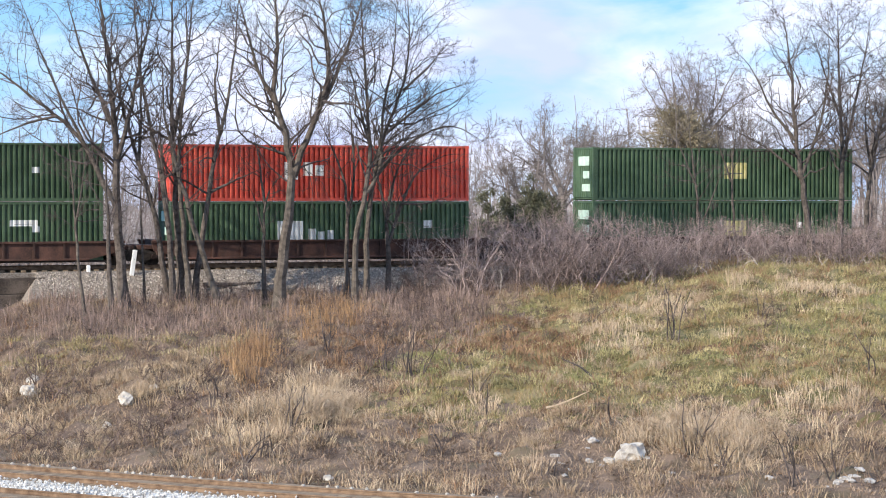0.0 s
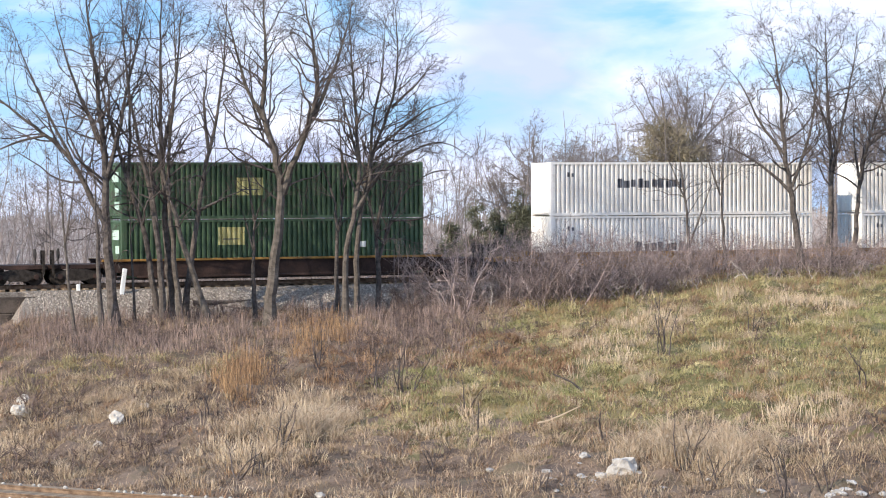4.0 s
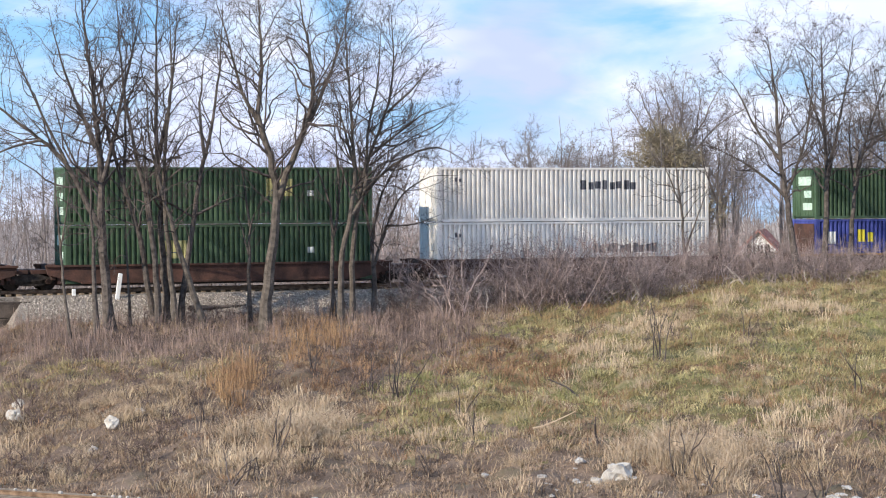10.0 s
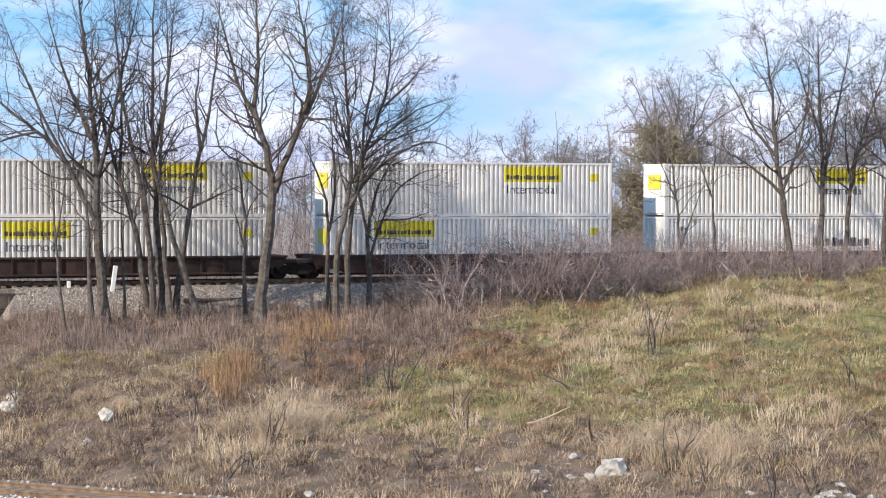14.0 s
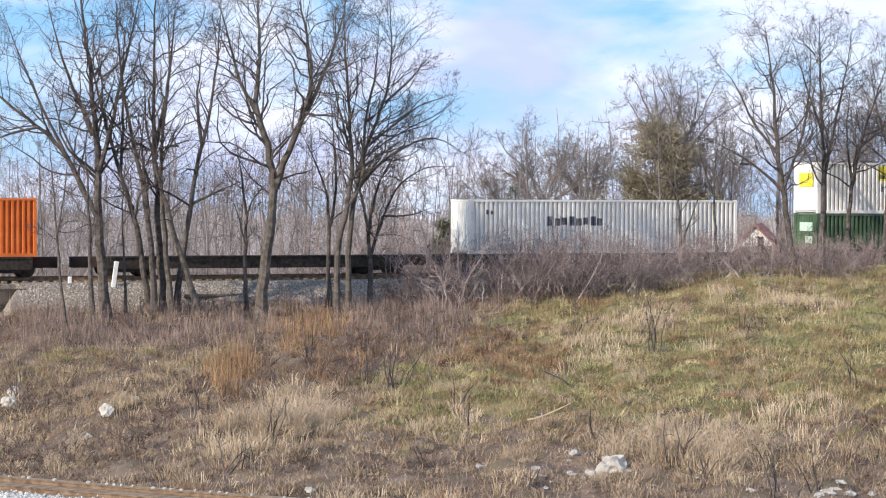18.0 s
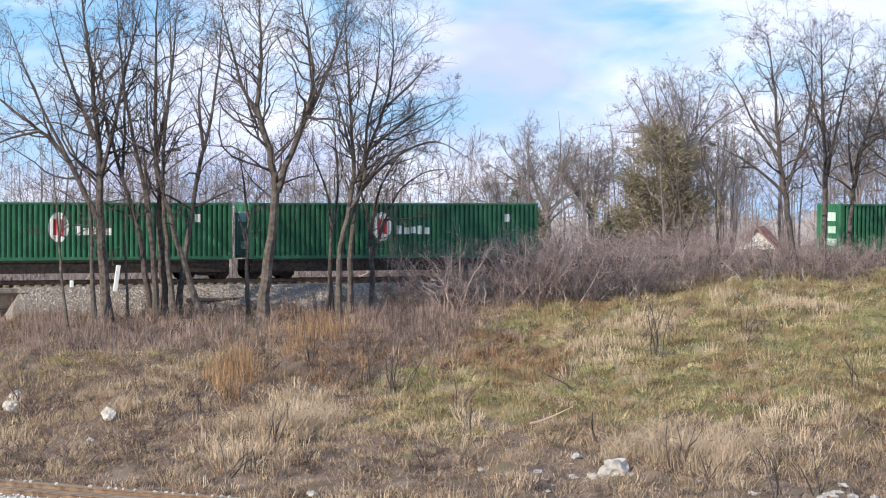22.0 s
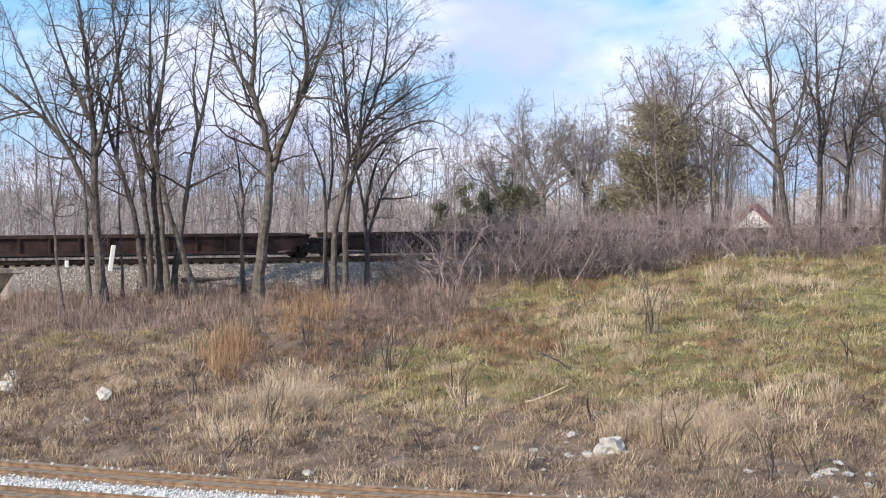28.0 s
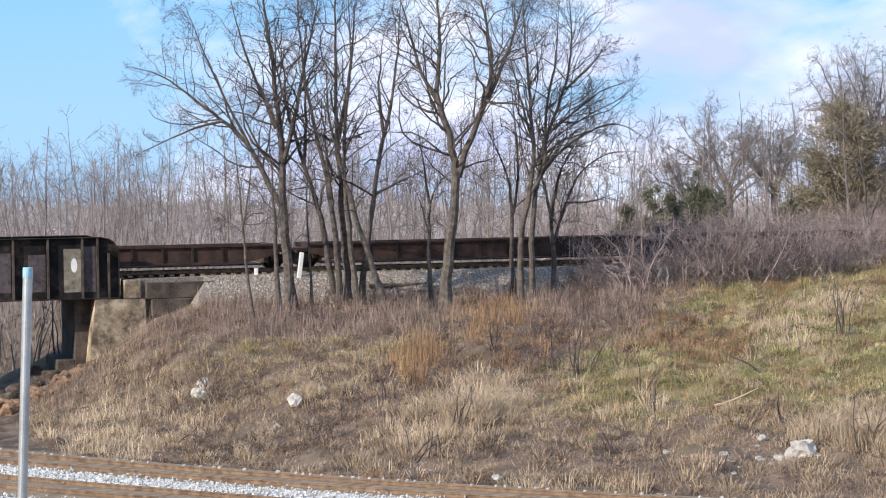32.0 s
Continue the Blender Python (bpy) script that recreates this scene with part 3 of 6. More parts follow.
def container_meshes(mat):
    """Meshes for one paint, made once."""
    if mat.name in container_parts:
        return container_parts[mat.name]
    wall = bmesh.new()
    corrugated(wall, 0.16, LEN - 0.16, 0.17, HIGH - 0.13, 0.012, 0.268, DEEP, -1)
    back = bmesh.new()
    corrugated(back, 0.16, LEN - 0.16, 0.17, HIGH - 0.13, WID - 0.012, 0.268, DEEP, 1)
    roof = bmesh.new()
    n = 46
    for i in range(n):
        a, b = 0.1 + i * (LEN - 0.2) / n, 0.1 + (i + 1) * (LEN - 0.2) / n
        box(roof, a, b - 0.09, 0.08, WID - 0.08, HIGH - 0.06, HIGH - 0.025 + 0.004)
    box(roof, 0.08, LEN - 0.08, 0.06, WID - 0.06, HIGH - 0.10, HIGH - 0.045)
    front = bmesh.new()
    corrugated(front, 0.14, WID - 0.14, 0.17, HIGH - 0.12, 0.02, 0.29, 0.035, -1)
    bmesh.ops.transform(front, matrix=pose(0, WID, 0, 0, 0, -90), verts=front.verts)
    door = boxes((-0.05, 0.0, 0.015, WID / 2 - 0.12, 0.16, HIGH - 0.11), bevel=0.01)
    rod = bmesh.new()
    drum(rod, (0.025, 0, HIGH / 2), 0.022, HIGH - 0.35, "z", 6)
    header = boxes((0.0, 0.09, 0.162, WID - 0.162, HIGH - 0.12, HIGH - 0.02))
    top_rail = boxes((0.162, LEN - 0.162, -0.004, 0.09, HIGH - 0.13, HIGH - 0.02))
    bottom_rail = boxes((0.162, LEN - 0.162, -0.004, 0.10, 0.01, 0.17))
    floor = boxes((0.1, LEN - 0.1, 0.1, WID - 0.1, 0.08, 0.15))
    post = boxes((0, 0.16, 0, 0.16, 0.0, HIGH), (-0.004, 0.17, -0.006, 0.17, 0, 0.125), (-0.004, 0.17, -0.006, 0.17, HIGH - 0.125, HIGH + 0.003), bevel=0.008)
    made = {}
    for key, bm in (("side_wall", wall), ("back_side", back), ("roof", roof), ("front_end", front), ("door", door), ("lock_rod", rod), ("end_header", header), ("top_rail", top_rail), ("bottom_rail", bottom_rail), ("floor", floor), ("corner_post", post)):
        me = bpy.data.meshes.new(key)
        bm.to_mesh(me)
        bm.free()
        me.materials.append(mat)
        made[key] = me
    container_parts[mat.name] = made
    return made


RIBS = round((LEN - 0.32) / 0.268)
PITCH = (LEN - 0.32) / RIBS


def wall_y(x):
    """How far back the ribbed wall stands at x."""
    f = ((x - 0.16) / PITCH) % 1.0
    return 0.012 + DEEP * float(np.interp(f, [0, 0.38, 0.42, 0.84, 1.0], [0, 0, 1, 1, 0]))


def folds(x0, x1):
    """The places between x0 and x1 where the ribbed wall bends."""
    return [a for a in (0.16 + (k + f) * PITCH for k in range(RIBS) for f, _ in RIB) if x0 + 1e-4 < a < x1 - 1e-4]


def skin(bm, x0, x1, z0, z1, proud):
    """Paint that follows the ribs."""
    xs = [x0, *folds(x0, x1), x1]
    lo = [bm.verts.new((a, wall_y(a) - proud, z0)) for a in xs]
    hi = [bm.verts.new((a, wall_y(a) - proud, z1)) for a in xs]
    for i in range(len(xs) - 1):
        bm.faces.new((lo[i], lo[i + 1], hi[i + 1], hi[i]))


def word(text, x0, x1, z0, z1, proud):
    """A painted word that follows the ribs."""
    cu = bpy.data.curves.new("word", "FONT")
    cu.body, cu.resolution_u = text, 2
    ob = bpy.data.objects.new("word", cu)
    me = bpy.data.meshes.new_from_object(ob)
    bm = bmesh.new()
    bm.from_mesh(me)
    bpy.data.objects.remove(ob)
    bpy.data.meshes.remove(me)
    bpy.data.curves.remove(cu)
    us, vs = [v.co.x for v in bm.verts], [v.co.y for v in bm.verts]
    for v in bm.verts:
        v.co = Vector((x0 + (v.co.x - min(us)) / (max(us) - min(us)) * (x1 - x0), 0, z0 + (v.co.y - min(vs)) / (max(vs) - min(vs)) * (z1 - z0)))
    for a in folds(x0, x1):
        bmesh.ops.bisect_plane(bm, geom=bm.verts[:] + bm.edges[:] + bm.faces[:], plane_co=(a, 0, 0), plane_no=(1, 0, 0))
    for v in bm.verts:
        v.co.y = wall_y(v.co.x) - proud
    return bm


def container(x, z, mat, label, marks=()):
    """A long container at x on the train, its floor at z; marks: (x0, x1, z0, z1, material, kind)."""
    ob = thing("container", label, "container", group="containers of the train")
    places = {
        "corner_post": [pose(px, py, 0, 0, 0, turn) for px, py, turn in ((0, 0, 0), (LEN, 0, 90), (LEN, WID, 180), (0, WID, 270))],
        "door": [pose(LEN - 0.02, 0.10, 0), pose(LEN - 0.02, WID / 2, 0)],
        "lock_rod": [pose(LEN - 0.02, y, 0) for y in (0.45, 0.95, 1.65, 2.15)],
        "end_header": [pose(0, 0, 0), pose(LEN - 0.09, 0, 0)],
        "top_rail": [pose(0, 0, 0), pose(LEN, WID, 0, 0, 0, 180)],
        "bottom_rail": [pose(0, 0, 0), pose(LEN, WID, 0, 0, 0, 180)],
    }
    for key, me in container_meshes(mat).items():
        for m in places.get(key, [Matrix()]):
            p = new("side_wall" if key == "back_side" else key, me)
            p.parent = ob
            p.matrix_basis = m
    for i, (x0, x1, z0, z1, m, kind) in enumerate(marks):
        face = 0.003 + 0.002 * i
        if kind == "bars":
            # letters too small to read: a row of plain upright blocks
            n = max(2, round((x1 - x0) / ((z1 - z0) * 0.8)))
            w = (x1 - x0) / n
            bm = bmesh.new()
            for j in range(n):
                skin(bm, x0 + j * w, x0 + (j + 0.74) * w, z0 + (0.0, 0.0, 0.1)[j % 3] * (z1 - z0), z1 - (0.0, 0.22, 0.12)[j % 3] * (z1 - z0), face)
            part("lettering", bm, m, ob, "row of plain lettering blocks")
        elif kind == "disc":
            bm, cx, cz, r = bmesh.new(), (x0 + x1) / 2, (z0 + z1) / 2, (x1 - x0) / 2
            for k in range(24):
                a = cx - r + (k + 0.5) * 2 * r / 24
                h = math.sqrt(max(0, r * r - (a - cx) ** 2)) * (z1 - z0) / (x1 - x0)
                skin(bm, a - r / 24, a + r / 24, cz - h, cz + h, face)
            part("emblem", bm, m, ob, "white round emblem")
            bm = bmesh.new()
            for a, b, h in ((-0.26, -0.10, 0.40), (0.10, 0.26, 0.40)):
                skin(bm, cx + a, cx + b, cz - h, cz + h, face + 0.003)
            part("emblem_bars", bm, RED_INK, ob, "red bars on the emblem")
        elif kind == "end":
            part("end_plate", boxes((-0.012, -0.001, x0, x1, z0, z1)), m, ob, "painted panel on the end")
        elif kind.startswith("word "):
            part("lettering", word(kind[5:], x0, x1, z0, z1, face), m, ob, "dark painted word")
        else:
            bm = bmesh.new()
            skin(bm, x0, x1, z0, z1, face)
            part("decal", bm, m, ob, "plain painted rectangle")
    moving.append((ob, x, z, 0.0))
    return ob


def bogie(parent, x):
    """A two-axle truck under a car, centred at x."""
    t = part("truck_frame", prism(bmesh.new(), [(x - 1.15, 0.36), (x - 1.15, 0.58), (x - 0.4, 0.80), (x + 0.4, 0.80), (x + 1.15, 0.58), (x + 1.15, 0.36), (x + 0.75, 0.34), (x + 0.4, 0.22), (x - 0.4, 0.22), (x - 0.75, 0.34)], 0.16, 0.30), STEEL, parent)
    for dx in (-0.89, 0.89):
        bm = bmesh.new()
        for y in (0.58, 2.02):
            drum(bm, (x + dx, y, 0.42), 0.42, 0.13, "y", 20)
            drum(bm, (x + dx, y + (0.06 if y < 1.3 else -0.06), 0.42), 0.445, 0.03, "y", 20)
        drum(bm, (x + dx, 1.3, 0.42), 0.08, 2.3, "y", 8)
        part("wheel_set", bm, STEEL, t)
        cap = bmesh.new()
        drum(cap, (x + dx, 0.13, 0.44), 0.13, 0.06, "y", 10)
        part("bearing_cap", cap, CAR_DARK, t)
    part("truck_frame", boxes((x - 1.1, x + 1.1, 2.31, 2.45, 0.36, 0.6), (x - 0.25, x + 0.25, 0.31, 2.3, 0.34, 0.62)), STEEL, parent)


def well_car(x, mat, label, gap_l, gap_r, rib=0.0, stripe=None, truck_l=True, truck_r=True):
    """One well of a stack car; x: where its load begins. gap: from the load's end to the next load."""
    ob = thing("well_car", label, "railway car", group="cars of the train")
    l, r = -0.55, LEN + 0.55
    for y0, y1, s in ((-0.12, 0.0, 1), (WID, WID + 0.12, -1)):
        side = part("side_sill", prism(bmesh.new(), [(l - 0.5, 1.24), (l - 0.35, 0.75), (l + 1.3, 0.34), (r - 1.3, 0.34), (r + 0.35, 0.75), (r + 0.5, 1.24)], y0, y1), mat, ob)
        f0, f1 = (y0 - 0.10, y0 - 0.001) if s > 0 else (y1 + 0.001, y1 + 0.10)
        part("top_chord", boxes((l - 0.5, r + 0.5, f0, f1, 1.14, 1.25), bevel=0.01), stripe or mat, side)
        part("bottom_chord", boxes((l + 1.3, r - 1.3, f0, f1, 0.30, 0.40), bevel=0.01), mat, side)
        if rib and s > 0:
            k = int((r - l - 2.4) / rib)
            for i in range(k + 1):
                a = l + 1.2 + i * rib
                if (mat.name, f0) not in rib_mesh:
                    rib_mesh[mat.name, f0] = part("side_rib", boxes((-0.05, 0.05, f0 + 0.02, f1, 0.40, 1.139)), mat, side)
                    rib_mesh[mat.name, f0].matrix_basis = pose(a, 0, 0)
                else:
                    share("side_rib", rib_mesh[mat.name, f0], side, pose(a, 0, 0))
    part("well_floor", boxes((l + 0.4, r - 0.4, 0, WID, 0.20, 0.27)), STEEL, ob)
    for end, gap, truck in ((0, gap_l, truck_l), (1, gap_r, truck_r)):
        e = LEN + 0.3 if end else -0.3
        s = 1 if end else -1
        half = gap / 2
        xs = sorted((e + s * 0.3, e + s * max(half - 0.35, 0.6)))
        part("end_platform", boxes((*xs, 0.35, WID - 0.35, 0.80, 1.02), (*sorted((e + s * 0.2, e + s * 0.42)), 0, WID, 0.5, 1.28), bevel=0.015), mat, ob)
        part("bulkhead", boxes((*sorted((e - s * 0.05, e + s * 0.1)), 0.05, WID - 0.05, 0.3, 1.2)), mat, ob)
        xs = sorted((e + s * max(half - 0.6, 0.4), e + s * (half - 0.3)))
        part("coupler", boxes((*xs, 1.12, 1.48, 0.72, 1.0), bevel=0.03), STEEL, ob)
        if half > 2:
            xs = sorted((e + s * (half - 0.62), e + s * (half - 0.5)))
            part("ladder", boxes((*xs, 0.05, 0.09, 0.55, 1.75), (*xs, 0.55, 0.59, 0.55, 1.75), *[(*xs, 0.09, 0.55, z, z + 0.03) for z in (0.7, 1.0, 1.3, 1.6)]), STEEL, ob)
            bm = bmesh.new()
            drum(bm, (e + s * (half - 0.9), 0.5, 1.55), 0.28, 0.06, "x", 14)
            drum(bm, (e + s * (half - 0.9), 0.5, 1.25), 0.03, 0.5, "z", 6)
            part("brake_wheel", bm, STEEL, ob)
        if truck:
            bogie(ob, e + s * (min(half, 2.2) - 0.3 if half > 2 else half - 0.3))
    moving.append((ob, x, 0.0, 0.0))
    return ob


def spine_car(x, label, gap_l, gap_r):
    """One platform of a spine car."""
    ob = thing("spine_car", label, "railway car", group="cars of the train")
    part("spine", boxes((-gap_l / 2 + 0.3, LEN + gap_r / 2 - 0.3, 1.0, 1.6, 0.45, 1.0), bevel=0.03), CAR_DARK, ob)
    # near sill drawn deep and near black to stand for the shadow below it
    part("side_sill", boxes((0.2, LEN - 0.2, 0.02, 0.16, 0.40, 0.98), (0.2, LEN - 0.2, -0.03, 0.2, 0.94, 1.03)), STEEL, ob)
    part("side_sill", boxes((0.2, LEN - 0.2, WID - 0.16, WID - 0.02, 0.62, 0.98)), CAR_DARK, ob)
    for i in range(6):
        a = 0.3 + i * (LEN - 0.6) / 5
        part("cross_bearer", boxes((a - 0.15, a + 0.15, 0.165, 0.99, 0.70, 0.98), (a - 0.15, a + 0.15, 1.61, WID - 0.165, 0.70, 0.98)), CAR_DARK, ob)
    for e, g, s in ((0, gap_l, -1), (LEN, gap_r, 1)):
        bogie(ob, e + s * (min(g / 2, 2.0) - 0.2) if g > 4 else e - s * 1.3)
        if g > 4:
            part("coupler", boxes((*sorted((e + s * (g / 2 - 0.5), e + s * g / 2)), 1.12, 1.48, 0.55, 0.9), bevel=0.03), STEEL, ob)
            part("brake_stand", boxes((*sorted((e + s * (g / 2 - 0.9), e + s * (g / 2 - 0.7))), 0.2, 0.6, 0.9, 1.9)), STEEL, ob)
    moving.append((ob, x, 0.0, 0.0))
    return ob


Z1, Z2, ZS = 0.30, 3.22, 1.04
GREEN_L = "dark green corrugated shipping container with a small pale plate"
PALE_END = [(0.5, 1.9, 1.9, 2.4, PALE_GREEN, "end"), (0.5, 1.3, 1.2, 1.6, PALE_GREEN, "end"), (0.4, 1.4, 0.5, 0.9, PALE_GREEN, "end")]


def plates(x, z, mat=PALE_YELLOW, w=1.4, h=0.9):
    return [(x, x + w, z, z + h, mat, "decal"), (x + 0.18 * w, x + 0.8 * w, z + 0.3 * h, z + 0.36 * h, INK, "decal"), (12.6, 13.0, 1.4, 1.7, DECAL, "decal"), *PALE_END]


def yellow_mark(x):
    return [(x, x + 3.4, 1.85, 2.68, YELLOW, "decal"), (x + 0.15, x + 3.25, 1.98, 2.22, INK, "bars"), (x + 0.2, x + 3.1, 1.22, 1.70, INK, "word Intermodal"), (14.9, 15.4, 1.9, 2.3, YELLOW, "decal"), (0.5, 2.0, 1.5, 2.3, YELLOW, "end")]


def letters(x, w, z=1.45, mat=INK):
    return [(x, x + w, z, z + 0.50, mat, "bars"), (1.0, 1.5, 2.1, 2.35, INK, "bars")]


ROUND = [(6.75, 7.75, 0.90, 2.40, DECAL, "disc"), (8.1, 10.0, 1.25, 1.70, DECAL, "bars"), (14.2, 14.5, 1.9, 2.3, DECAL, "decal"), *PALE_END]
WHITE_L = "off-white corrugated shipping container with dark lettering"
YELLOW_L = "off-white shipping container with a bright yellow sign panel"
ROUND_L = "bright green shipping container with a round white emblem"


def build_train():
    def stack(x, low, high, mat, gl, gr, rib=0.0, stripe=None):
        car = well_car(x, mat, {"ochre_car_paint": "ochre well car with grimy sides under stacked containers", "rusty_car_paint": "rust-brown well car under stacked containers"}.get(mat.name, "dark grimy well car under stacked containers"), gl, gr, rib, stripe)
        container(x, Z1, *low)
        container(x, Z2, *high)
        return car

    green = lambda px, pz: (GREEN, GREEN_L, plates(px, pz))
    stack(-35.5, (GREEN, GREEN_L, plates(11.5, 1.7, DECAL, 1.4, 0.3)), green(5, 1.2), CAR_RUST, 7, 3.4, 1.5)
    stack(-15.9, (GREEN, "dark green shipping container with large white letter blocks", [(5.6, 7.0, 0.8, 1.9, DECAL, "decal"), (7.3, 8.8, 0.8, 1.5, DECAL, "bars"), (13.6, 14.1, 1.5, 1.9, DECAL, "decal"), *PALE_END]), (RED, "faded red corrugated shipping container with white marks", [(6.0, 6.7, 1.1, 2.0, DECAL, "decal"), (7.0, 8.3, 1.3, 2.0, DECAL, "bars")]), CAR_RUST, 3.4, 7.2, 1.5)
    stack(7.5, green(8.0, 0.9), green(8.0, 1.2), CAR_DARK, 7.2, 7, 1.5)
    stack(30.6, green(7.2, 1.0), green(7.6, 1.1), CAR_DARK, 7, 7.4, 0, CAR_YELLOW)
    stack(54.1, green(5.0, 1.6), green(6.0, 1.2), CAR_DARK, 7.4, 7.3, 0, CAR_YELLOW)
    stack(77.6, (CREAM, WHITE_L, letters(5.2, 3.4, 0.95)), (CREAM, WHITE_L, letters(4.0, 4.2, 1.5)), CAR_YELLOW, 7.3, 3.25)
    stack(97.0, (CREAM, WHITE_L, letters(6.2, 3.6, 1.3)), (CREAM, WHITE_L, letters(5.2, 3.0, 1.5)), CAR_YELLOW, 3.25, 3.45)
    faded = stack(116.6, (CREAM, WHITE_L, letters(9.5, 3.8, 1.5, RED_INK)), (CREAM, WHITE_L, letters(8.9, 3.6, 1.6)), CAR_YELLOW, 3.45, 7.1)
    # a thin panel in darker brown over the right end of the near side
    part("grime_panel", boxes((11.2, 15.3, -0.128, -0.121, 0.42, 1.13)), CAR_DARK, faded, "dark brown panel over the end of the side")
    stack(139.9, (CREAM, WHITE_L, letters(8.7, 4.3, 1.25)), green(9.0, 1.2), CAR_RUST, 7.1, 3.4)
    stack(159.5, green(4.8, 1.2), green(10.4, 1.4), CAR_RUST, 3.4, 3.65)
    stack(179.3, (CREAM, WHITE_L, letters(9.1, 4.0, 1.2)), (CREAM, WHITE_L, letters(8.4, 3.4, 1.7)), CAR_RUST, 3.65, 6.9)
    stack(202.3, (BLUE, "deep blue corrugated shipping container with small yellow letters", [(2.8, 4.0, 1.6, 2.3, YELLOW, "bars"), (7.6, 8.1, 1.9, 2.3, YELLOW, "decal"), (0.2, 2.4, 0.25, 2.65, CAR_RUST, "end"), (0.7, 1.3, 1.5, 2.2, DECAL, "decal")]), (GREEN, GREEN_L, plates(10.0, 1.2, DECAL, 1.5, 1.0)), CAR_RUST, 6.9, 7.5, 1.5, CAR_YELLOW)
    stack(226.0, (CREAM, YELLOW_L, yellow_mark(2.6)), (CREAM, YELLOW_L, yellow_mark(9.6)), CAR_DARK, 7.5, 3.45, 1.2)
    stack(245.6, (CREAM, YELLOW_L, yellow_mark(2.4)), (CREAM, YELLOW_L, yellow_mark(9.8)), CAR_RUST, 3.45, 3.25, 1.2)
    stack(265.0, (CREAM, WHITE_L, letters(9.4, 3.8, 1.2)), (CREAM, YELLOW_L, yellow_mark(9.6)), CAR_RUST, 3.25, 5.0, 1.2)
    spine_car(286.1, "dark spine car carrying an orange container", 5.0, 3.4)
    container(286.1, ZS, ORANGE, "bright orange corrugated shipping container", [(9.0, 10.2, 1.5, 1.9, RED_INK, "decal"), (12.5, 13.2, 1.4, 1.8, RED_INK, "decal")])
    spine_car(305.6, "empty dark spine car platform", 3.4, 3.6)
    spine_car(325.3, "dark spine car carrying a white container", 3.6, 5.1)
    container(325.3, ZS, CREAM, WHITE_L, letters(4.6, 3.4, 1.5))
    stack(346.6, (GREEN, "green shipping container with a large white letter panel", [(5.6, 7.4, 0.75, 1.95, DECAL, "decal"), (5.9, 7.1, 1.22, 1.48, GREEN, "decal"), *PALE_END]), (CREAM, YELLOW_L, yellow_mark(4.0)), CAR_RUST, 5.1, 5.2)
    spine_car(368.0, "dark spine car carrying a bright green container", 5.2, 0.9)
    container(368.0, ZS, BRIGHT_GREEN, ROUND_L, ROUND)
    spine_car(385.05, "dark spine car carrying a bright green container", 0.9, 1.2)
    container(385.05, ZS, BRIGHT_GREEN, ROUND_L, ROUND)
    spine_car(402.5, "empty dark spine car platform", 1.2, 1.2)
    spine_car(420.0, "dark spine car carrying a bright green container", 1.2, 2.05)
    container(420.0, ZS, BRIGHT_GREEN, ROUND_L, ROUND)
    spine_car(438.2, "dark spine car carrying a bright green container", 2.05, 5.4)
    container(438.2, ZS, BRIGHT_GREEN, ROUND_L, ROUND)
    x = 459.8
    for i in range(9):
        gl, gr = (5.4 if i == 0 else 3.4), (3.4 if i % 3 != 2 else 5.4)
        well_car(x, CAR_DARK, "empty dark brown well car with grimy sides", 3.4 if i % 3 else 5.4, gr, 1.5)
        x += LEN + gr


build_train()


# ---------------------------------------------------------------- trees
def smooth_line(pts, k):
    """k points on a soft curve through pts."""
    p = np.array(pts, float)
    t = np.concatenate([[0], np.cumsum(np.linalg.norm(np.diff(p, axis=0), axis=1))])
    q = np.linspace(0, t[-1], k)
    line = np.stack([np.interp(q, t, p[:, i]) for i in range(3)], -1)
    for _ in range(2):
        line[1:-1] = 0.25 * line[:-2] + 0.5 * line[1:-1] + 0.25 * line[2:]
    return line


def shoot(rng, p, d, length, k, wander, lift):
    """A wandering line from p along d."""
    out = [np.array(p, float)]
    d = np.array(d, float)
    step = length / (k - 1)
    for _ in range(k - 1):
        d = d + rng.normal(0, wander, 3) + np.array([0, 0, lift])
        d /= np.linalg.norm(d)
        out.append(out[-1] + d * step)
    return np.array(out)


def side_way(rng, d, angle):
    """A way that leaves d at an angle, to any side."""
    a = rng.normal(0, 1, 3)
    a -= d * a.dot(d)
    a /= np.linalg.norm(a) + 1e-9
    return d * math.cos(angle) + a * math.sin(angle)


FAR_STEPS = (0, 6, 4, 2)  # points on a branch, by level, where the plant stands far off


